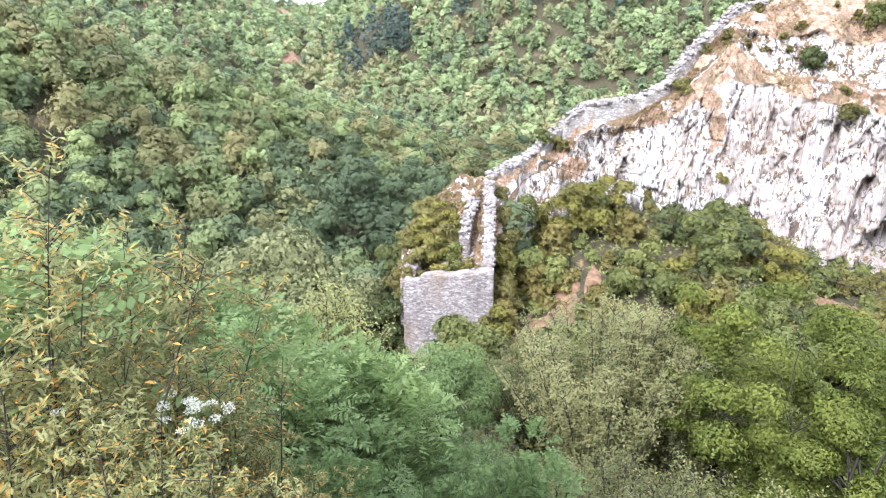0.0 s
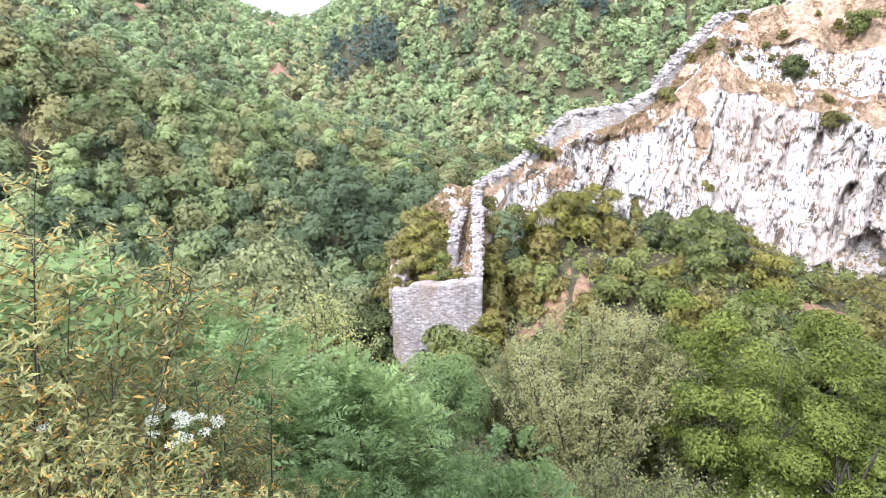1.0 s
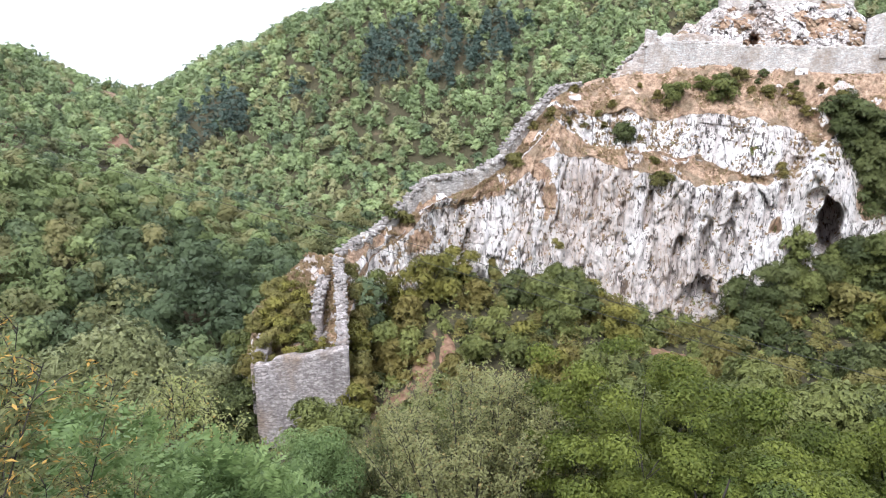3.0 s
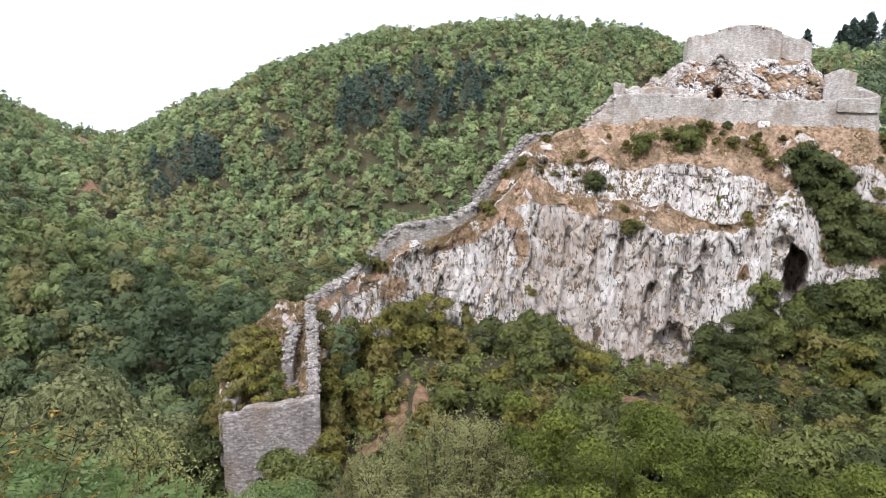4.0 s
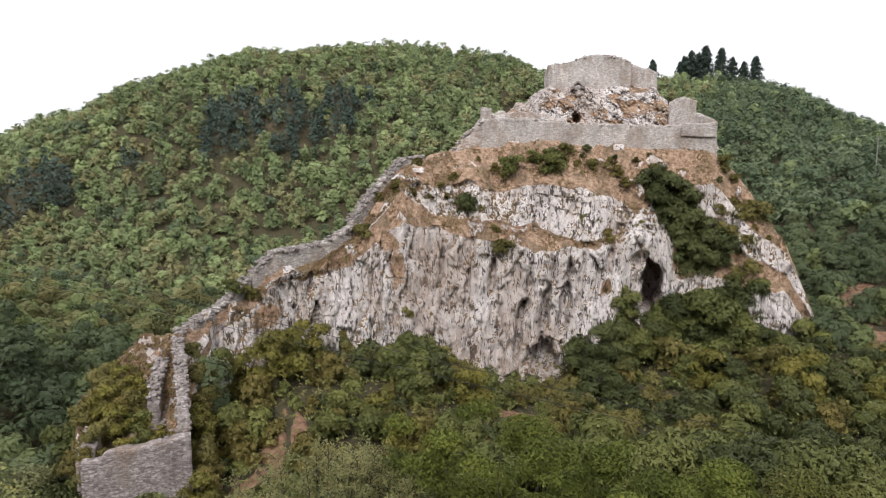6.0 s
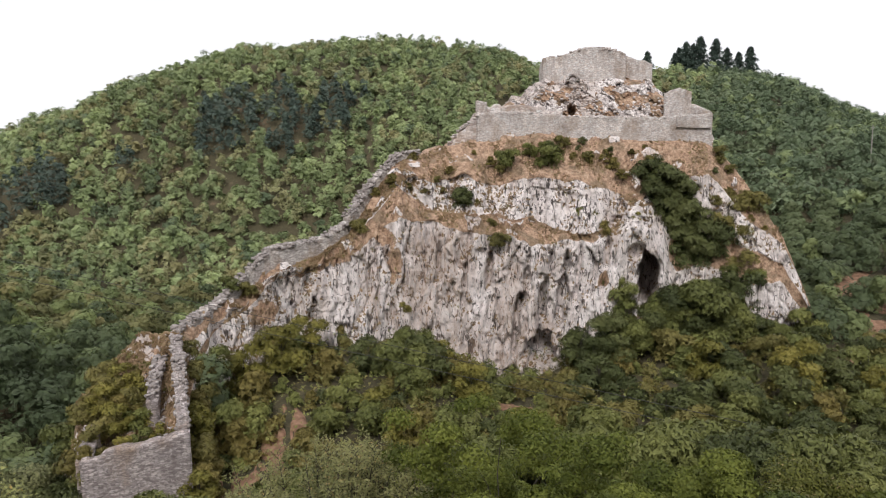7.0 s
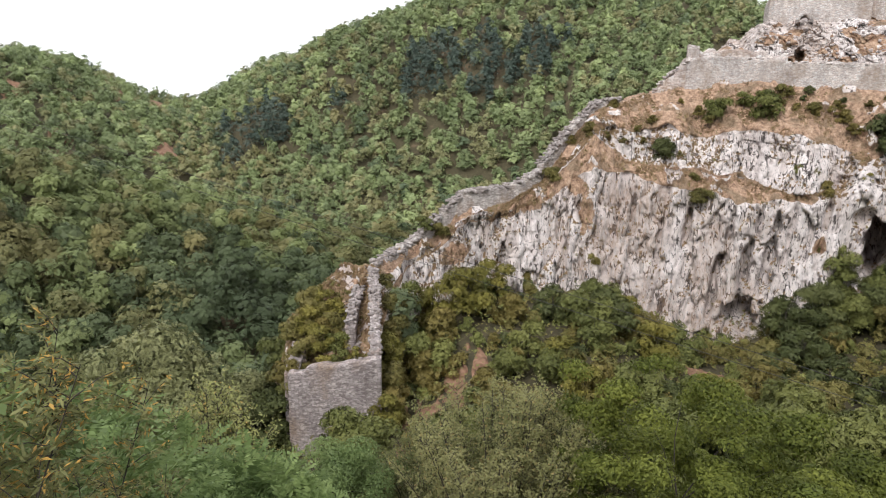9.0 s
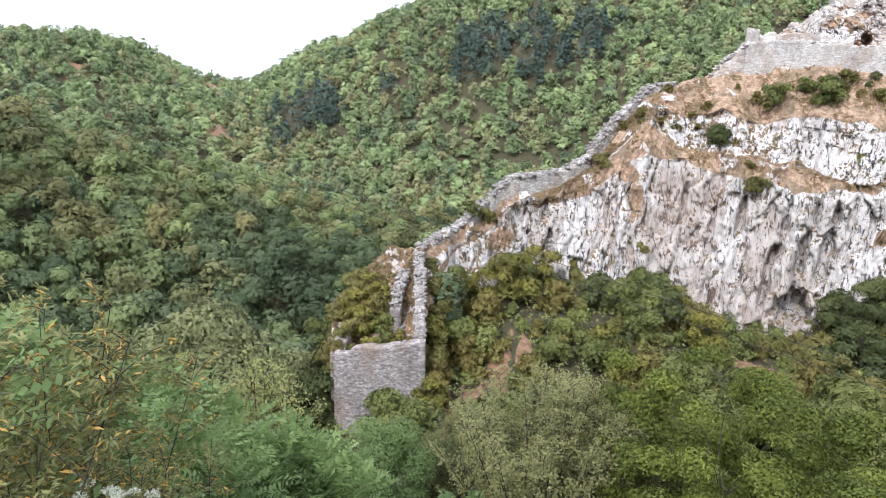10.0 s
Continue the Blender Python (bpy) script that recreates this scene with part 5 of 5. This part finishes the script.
# ---- trees on the near slope ----
def make_upright(name, seed, height, width, stems_n, mat, leaf, label, group):
    """A tree of many steep stems that fan out, with leaves along their twigs."""
    g = np.random.default_rng(seed)
    root = tagged(new(name), label, "tree", group)
    pieces, at, away = [], [], []
    for k in range(stems_n):
        a, reach = g.uniform(0, 6.28), width / 2 * math.sqrt(g.random())
        top = height * (1.0 - 0.28 * (2 * reach / width) ** 2) * g.uniform(0.86, 1.0)
        u = np.linspace(0, 1, 8)[:, None]
        tip = np.array([reach * math.cos(a), reach * math.sin(a)])
        pts = np.concatenate([tip * u**0.8 + 0.05 * np.sin(6 * u + k) * [1, 0.6], -0.4 + (top + 0.4) * u], 1)
        pieces.append(tube(pts, np.linspace(0.055, 0.006, 8), 5))
        for m in range(int(8.5 * top)):
            h = g.uniform(0.18, 1.0)
            base = np.array([np.interp(h, u[:, 0], pts[:, i]) for i in range(3)])
            b, length = g.uniform(0, 6.28), g.uniform(0.35, 0.95) * (1.15 - 0.5 * h)
            way = np.array([math.cos(b), math.sin(b), g.uniform(0.3, 1.3)])
            end = base + way * length
            pieces.append(tube(np.array([base, (base + end) / 2 + [0, 0, 0.04], end]), np.array([0.012, 0.007, 0.003]), 3))
            n = int(46 * length)
            q = g.uniform(0.15, 1.1, n)[:, None]
            at.append(base + way * length * q + 0.07 * g.normal(size=(n, 3)))
            away.append(0.5 * way + 0.9 * g.normal(size=(n, 3)) - [0, 0, 0.3])
    v, f = joined(pieces)
    part("trunk", mesh_of("trunk", v, f, [BARK], smooth_faces=True), root)
    at, away = np.concatenate(at), np.concatenate(away)
    v, f = leaves(at, np.tile([0, -0.2, 1.0], (len(at), 1)), leaf, seed + 1, "quad", 1.5, away)
    part("crown", mesh_of("crown", v, f, [mat]), root)
    return root


OLIVE_LEAF = leaf_material("small_olive_leaf", (0.095, 0.106, 0.036), (0.182, 0.190, 0.072), (0.30, 0.29, 0.125), patch=0.35, turned=(0.36, 0.27, 0.11), turned_share=0.04)
LIME_LEAF = leaf_material("yellow_green_leaf", (0.044, 0.062, 0.012), (0.120, 0.147, 0.027), (0.25, 0.275, 0.056), patch=0.30, glow=0.35)
PALE_YELLOW = leaf_material("yellowish_leaf", (0.15, 0.165, 0.055), (0.26, 0.275, 0.095), (0.40, 0.40, 0.16), patch=0.5, turned=(0.46, 0.33, 0.11), turned_share=0.06)
UPRIGHT = make_upright("tree", 711, 8.0, 8.4, 56, OLIVE_LEAF, 0.105, "olive green small-leaved tree with many steep stems", "near slope trees")
THICKET = make_upright("shrub", 712, 3.2, 3.0, 14, OLIVE_LEAF, 0.075, "low olive shrub with many thin stems", "near slope shrubs")
SLENDER = make_upright("tree", 714, 8.0, 3.0, 13, PALE_YELLOW, 0.10, "slender yellowish tree with steep stems on the slope", "near slope trees")
LAYERED = make_tree("tree", 713, 9.0, 8.0, 46000, 0.115, LIME_LEAF, 95, 0.06, 1, shape="quad", puff=0.36, spread=1.10, flat=0.85, long=1.5, core=0.55, inner=0.12, limb=0.2, label="yellow-green tree with a dark trunk and layered branches", group="near slope trees")
LOCUST = make_tree("tree", 701, 8.5, 8.4, 44000, 0.115, NEAR_LEAVES["olive"], 34, 0.08, 4, puff=0.68, spread=0.95, long=1.1, label="olive green small-leaved tree on the slope below the lookout", group="near slope trees")
MAPLE = make_tree("tree", 702, 8.0, 7.4, 40000, 0.12, LIME_LEAF, 26, 0.18, 2, puff=0.66, spread=1.0, flat=0.7, label="yellow-green broadleaf tree on the slope below the lookout", group="near slope trees")
ROBINIA = make_tree("tree", 703, 6.0, 5.6, 26000, 0.105, FEATHERY, 30, 0.40, 2, puff=0.62, spread=1.0, long=1.5, shape="quad", limb=0.7, label="bright green feathery tree with a bare forked trunk", group="near slope trees")
GREEN = make_tree("tree", 704, 7.0, 6.4, 38000, 0.12, NEAR_LEAVES["green"], 28, 0.15, 2, puff=0.68, spread=1.0, label="green broadleaf tree on the slope below the lookout", group="near slope trees")
WILLOW = make_tree("tree", 705, 9.5, 8.5, 9000, 0.36, SLOPE_LEAVES["pale"], 18, 0.2, 1, long=1.6, label="pale silvery willow tree in the valley", group="valley trees")
MIDWAY = make_tree("tree", 706, 7.5, 7.0, 7000, 0.38, SLOPE_LEAVES["green"], 16, 0.15, 1, label="green broadleaf tree at the bottom of the slope", group="valley trees")
MIDOLIVE = make_tree("tree", 707, 7.0, 6.6, 7000, 0.38, SLOPE_LEAVES["olive"], 16, 0.15, 2, label="olive green tree at the bottom of the slope", group="valley trees")
AILANTHUS = make_tree("tree", 708, 4.2, 3.6, 520, 0.72, FEATHERY, 10, 0.35, 3, shape="frond", pairs=9, leaflet=0.26, label="young tree with long feathery bright green leaves", group="near slope trees")
# the dark leaf colour also stands in for the valley's shade
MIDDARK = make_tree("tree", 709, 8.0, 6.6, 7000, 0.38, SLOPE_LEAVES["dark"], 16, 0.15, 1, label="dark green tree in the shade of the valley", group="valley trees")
NEAR = [(UPRIGHT, 14.6, 23.5, 0.97), (UPRIGHT, 20.0, 25, 0.95), (UPRIGHT, 9.2, 29, 0.8), (LOCUST, 17, 33, 0.85), (LAYERED, 30.0, 22, 1.0), (MAPLE, 24.4, 29, 0.9), (MAPLE, 34, 31, 1.0), (GREEN, 24.2, 35, 0.95), (MAPLE, 39, 28, 0.95), (MAPLE, 43.5, 30, 1.05),
        (MAPLE, 48.5, 31, 1.1), (MAPLE, 53, 28, 1.05), (LOCUST, 57.5, 30, 1.0), (MAPLE, 62, 27, 1.0), (MAPLE, 35.5, 19, 0.8), (GREEN, 41, 19, 0.8), (MAPLE, 48, 20, 0.8), (GREEN, 56, 19, 0.8),
        (ROBINIA, -0.6, 24, 0.9), (ROBINIA, 4.0, 31, 0.85), (ROBINIA, -6, 22, 0.75), (GREEN, -9.8, 26, 0.6), (LOCUST, -11.5, 33, 0.5), (ROBINIA, -17.5, 21, 0.9), (ROBINIA, -14.5, 27, 0.9), (GREEN, -21, 28, 1.0), (GREEN, -25, 21, 0.9),
        (GREEN, -31, 14, 0.95), (ROBINIA, -36, 11, 0.9), (LOCUST, -37, 20, 1.0), (GREEN, -41, 15, 1.0), (THICKET, 17, 14, 0.9), (THICKET, 20.5, 12.5, 0.8), (THICKET, 12, 15, 0.8), (THICKET, 5, 17, 0.8), (THICKET, 23.5, 14, 1.0), (WILLOW, -11.6, 66, 1.4), (WILLOW, -14.8, 66, 1.2), (WILLOW, -7.8, 68, 0.8),
        (AILANTHUS, -8, 13, 1.0), (AILANTHUS, -11.5, 14, 1.15), (AILANTHUS, -5.4, 14, 0.95), (AILANTHUS, -1.8, 12, 0.6), (AILANTHUS, 2.8, 12.5, 0.6), (AILANTHUS, -14.5, 12, 1.0), (AILANTHUS, -4.5, 12, 0.7), (AILANTHUS, 1.5, 11, 0.6), (AILANTHUS, 6.8, 10.5, 0.72), (AILANTHUS, -9, 13, 0.8), (AILANTHUS, -13, 16, 1.1), (AILANTHUS, -19, 14, 1.3), (AILANTHUS, -10.5, 9, 0.65), (THICKET, 2.5, 15, 0.6), (AILANTHUS, -34, 8, 1.2),
        (THICKET, 27, 12, 0.8), (THICKET, 32, 14, 1.0), (SLENDER, -9.4, 21, 0.98), (SLENDER, -12.6, 19, 0.85), (SLENDER, -7.0, 20, 0.62), (THICKET, 36, 13.5, 0.9), (GREEN, 43, 13, 0.55),
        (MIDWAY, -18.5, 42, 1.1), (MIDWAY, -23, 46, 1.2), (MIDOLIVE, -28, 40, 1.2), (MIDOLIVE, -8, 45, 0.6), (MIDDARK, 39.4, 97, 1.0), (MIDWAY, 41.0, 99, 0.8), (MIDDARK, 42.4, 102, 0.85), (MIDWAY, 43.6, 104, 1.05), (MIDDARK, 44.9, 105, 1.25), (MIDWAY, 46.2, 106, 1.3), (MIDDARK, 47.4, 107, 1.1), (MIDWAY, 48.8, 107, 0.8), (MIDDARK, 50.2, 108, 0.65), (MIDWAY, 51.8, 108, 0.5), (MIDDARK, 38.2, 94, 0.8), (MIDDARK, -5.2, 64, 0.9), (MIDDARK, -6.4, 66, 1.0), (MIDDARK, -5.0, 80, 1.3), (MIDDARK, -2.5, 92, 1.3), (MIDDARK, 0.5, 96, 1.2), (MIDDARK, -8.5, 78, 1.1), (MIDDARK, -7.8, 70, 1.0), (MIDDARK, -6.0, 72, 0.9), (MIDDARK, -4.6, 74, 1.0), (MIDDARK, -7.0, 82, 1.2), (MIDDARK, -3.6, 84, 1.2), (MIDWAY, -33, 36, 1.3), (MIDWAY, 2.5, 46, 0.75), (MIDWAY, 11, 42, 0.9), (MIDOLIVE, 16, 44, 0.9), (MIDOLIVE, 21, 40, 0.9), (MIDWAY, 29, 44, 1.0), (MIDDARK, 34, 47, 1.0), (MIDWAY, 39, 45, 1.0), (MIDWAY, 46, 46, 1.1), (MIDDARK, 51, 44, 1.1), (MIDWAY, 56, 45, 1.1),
        (MIDWAY, -27, 58, 1.2), (MIDOLIVE, -20, 57, 1.1), (MIDWAY, -33, 52, 1.2), (MIDWAY, -38, 44, 1.3), (MIDWAY, -17, 72, 1.2), (MIDWAY, -23, 70, 1.2), (MIDDARK, -10, 76, 1.1), (MIDWAY, -30, 70, 1.3), (MIDWAY, -36, 66, 1.3)]
used = set()
g = np.random.default_rng(67)
for ob, b, r, s in NEAR:
    if ob.name in used:
        put(ob, place(b, r, -0.2), s, g.uniform(0, 6.28))
    else:
        used.add(ob.name)
        ob.matrix_basis = Matrix.Translation(place(b, r, -0.2)) @ Matrix.Scale(s, 4)

# ---- saplings at the lookout ----
def make_sapling(name, seed, height, stems_n, label):
    """Upright stems with slanting twigs, and narrow hanging leaves along them."""
    g = np.random.default_rng(seed)
    root = tagged(new(name), label, "shrub", "lookout saplings")
    at, away, pieces = [], [], []
    for k in range(stems_n):
        foot = g.normal(size=2) * 0.22
        tip = foot + g.normal(size=2) * 0.10 * height
        top = height * g.uniform(0.7, 1.0)
        z = np.linspace(-0.4, top, 9)
        u = np.clip(z / top, 0, 1)[:, None]
        pts = np.concatenate([foot * (1 - u) + tip * u + 0.03 * np.stack([np.sin(5 * u[:, 0] + k), np.cos(4 * u[:, 0])], -1), z[:, None]], 1)
        v, f = tube(pts, np.linspace(0.020, 0.003, 9), 5)
        part("stem", mesh_of("stem", v, f, [BARK], smooth_faces=True), root)
        for m in range(int(30 * top / 3)):
            h = g.uniform(0.15, 1.0)
            base = np.array([np.interp(h * top, z, pts[:, i]) for i in range(3)])
            a, length = g.uniform(0, 6.28), g.uniform(0.3, 0.8) * (1.15 - 0.6 * h)
            way = np.array([math.cos(a), math.sin(a), g.uniform(0.2, 0.8)])
            end = base + way * length
            pieces.append(tube(np.array([base, (base + end) / 2 + [0, 0, 0.03], end]), np.array([0.006, 0.004, 0.0015]), 3))
            n = int(50 * length / 0.5)
            q = g.uniform(0.12, 1.05, n)[:, None]
            at.append(base + way * length * q + 0.025 * g.normal(size=(n, 3)))
            away.append(0.7 * way + 0.8 * g.normal(size=(n, 3)) - [0, 0, 0.55])
    v, f = joined(pieces)
    tagged(part("twig_tangle", mesh_of("twig_tangle", v, f, [BARK], smooth_faces=True), root), kind="stuff")
    at, away = np.concatenate(at), np.concatenate(away)
    v, f = leaves(at, np.tile([0, -0.2, 1.0], (len(at), 1)), 0.085, seed + 1, "quad", 3.2, away)
    part("foliage", mesh_of("foliage", v, f, [LEAF_TURNING]), root)
    return root


SAPLINGS = [make_sapling("sapling", 801, 4.6, 5, "tall sapling with narrow yellowing leaves beside the lookout"), make_sapling("sapling", 802, 4.0, 6, "bushy sapling with narrow yellowing leaves beside the lookout")]
SAPLINGS[0].matrix_basis = Matrix.Translation(place(-28, 6.2))
SAPLINGS[1].matrix_basis = Matrix.Translation(place(-24, 6.6))
for k, b, r, s in ((0, -20.5, 6.4, 0.8), (1, -32, 5.6, 1.05), (1, -15.5, 6.4, 0.62), (0, -37, 5.2, 1.0), (1, -26.5, 4.6, 0.75), (1, -20, 4.8, 0.6), (0, -31, 7.5, 1.05), (1, -13, 7.6, 0.55), (1, -17.5, 8.2, 0.8), (0, -24, 8.6, 0.95), (1, -36, 7.0, 1.1), (1, -30, 4.2, 0.7), (1, -9.5, 7.0, 0.45)):
    put(SAPLINGS[k], place(b, r), s, b)

# ---- undergrowth on the near slope ----
g = np.random.default_rng(71)
u_n = 70000
u_b, u_r = g.uniform(-46, 66, u_n), np.exp(g.uniform(math.log(4.5), math.log(108), u_n))
u_c = np.stack([u_r * np.sin(np.radians(u_b)), u_r * np.cos(np.radians(u_b)), land(u_b, u_r) + g.random(u_n) ** 1.5 * (0.5 + u_r * 0.03)], -1)
v, f = leaves(u_c, np.tile([0.0, -0.3, 1.0], (u_n, 1)), 0.10 + np.minimum(u_r, 60) * 0.007, 73, "quad", 1.2)
thing("undergrowth", mesh_of("undergrowth", v, f, [SLOPE_LEAVES["green"], SLOPE_LEAVES["bright"], SLOPE_LEAVES["olive"]], g.integers(0, 3, u_n)), "tangled green undergrowth covering the slope", "undergrowth", kind="stuff")

# ---- dry grass on the rock's flat places ----
g = np.random.default_rng(77)
quad_a, quad_b, quad_c = ROCK_GRID[:-1, :-1], ROCK_GRID[1:, :-1], ROCK_GRID[:-1, 1:]
face_n = np.cross(quad_c - quad_a, quad_b - quad_a)
face_n /= np.linalg.norm(face_n, axis=-1, keepdims=True) + 1e-9
level = np.abs(face_n[..., 2])
level[sum(S_STEPS[:4]):] = 0
spots_i, spots_j = np.nonzero(level > 0.55)
pick = g.integers(0, len(spots_i), 34000)
base = quad_a[spots_i[pick], spots_j[pick]] + g.uniform(0, 1, (34000, 1)) * (quad_b - quad_a)[spots_i[pick], spots_j[pick]]
tuft = fbm(base[:, 0] / 2.5, base[:, 1] / 2.5, base[:, 2] / 2.5, 3, 79)
base = base[tuft > -0.05]
v, f = leaves(base + [0, 0, 0.12], g.normal(size=(len(base), 3)) * [1, 1, 0.1], 0.42, 81, "tri", 1.0)
thing("dry_grass", mesh_of("dry_grass", v, f, [STRAW, SLOPE_LEAVES["olive"]], (g.random(len(base)) < 0.12).astype(int)), "dry straw-coloured grass tufts on the crag", "grass", kind="stuff")

# ---- white flower heads among the saplings ----
def make_flowers(bearing, rng_m, top, heads, spread, seed):
    g = np.random.default_rng(seed)
    base = place(bearing, rng_m)
    root = tagged(new("flowering_plant"), "white umbel flowers on thin green stalks among saplings", "plant", "white flowers")
    root.matrix_basis = Matrix.Translation(base)
    high = top - base.z
    for k in range(heads):
        x, y, z = g.normal() * spread, g.normal() * spread, high + g.normal() * 0.3 * spread
        v, f = tube(np.array([[0, 0, 0], [x * 0.4, y * 0.4, z * 0.6], [x, y, z]]), np.array([0.006, 0.004, 0.003]), 4)
        stalk = part("stalk", mesh_of("stalk", v, f, [FEATHERY], smooth_faces=True), root)
        n = 90
        a, q = g.uniform(0, 6.28, n), 0.055 * np.sqrt(g.random(n))
        c = np.stack([x + q * np.cos(a), y + q * np.sin(a), z + 0.03 - 3 * q**2 + 0.006 * g.normal(size=n)], -1)
        v, f = leaves(c, np.tile([0, 0, 1.0], (n, 1)), 0.014, seed + k, "quad", 1.0)
        part("flower_head", mesh_of("flower_head", v, f, [PETALS]), stalk, "flat white flower head")


make_flowers(-23.2, 5.2, -1.42, 16, 0.13, 901)
make_flowers(-19.6, 5.2, -1.45, 2, 0.05, 902)
make_flowers(-33.0, 5.4, -0.95, 2, 0.05, 903)
make_flowers(-32.0, 5.4, -1.25, 2, 0.08, 904)

CABLE_A, CABLE_B = (-79.2, 150.4, 3.0), (73.9, 17.8, -27.6)

# ---- overhead cables and a far pole ----
def make_cable(a, b, sag):
    u = np.linspace(0, 1, 60)[:, None]
    pts = np.array(a) * (1 - u) + np.array(b) * u - np.array([0, 0, 1.0]) * (4 * sag * u * (1 - u))
    v, f = tube(pts, np.full(60, 0.028), 5)
    thing("power_cable", mesh_of("power_cable", v, f, [CABLE], smooth_faces=True), "thin dark overhead cable crossing the valley", "cable", "cables")


for lift in (0.0, 1.1):
    make_cable((CABLE_A[0], CABLE_A[1], CABLE_A[2] + lift * 2.2), (CABLE_B[0], CABLE_B[1], CABLE_B[2] + lift), 0.5)
pole = tagged(new("utility_pole"), "grey wooden utility pole standing in the far woods", "pole")
pole.matrix_basis = Matrix.Translation(place(57.0, 240, 0))
v, f = tube(np.array([[0, 0, -1], [0, 0, 7], [0, 0, 13.5]]), np.array([0.2, 0.17, 0.13]), 8)
part("post", mesh_of("post", v, f, [POLE_WOOD], smooth_faces=True), pole)
v, f = tube(np.array([[-0.9, 0, 12.8], [0, 0, 12.8], [0.9, 0, 12.8]]), np.array([0.07, 0.08, 0.07]), 6)
part("crossarm", mesh_of("crossarm", v, f, [POLE_WOOD], smooth_faces=True), pole)
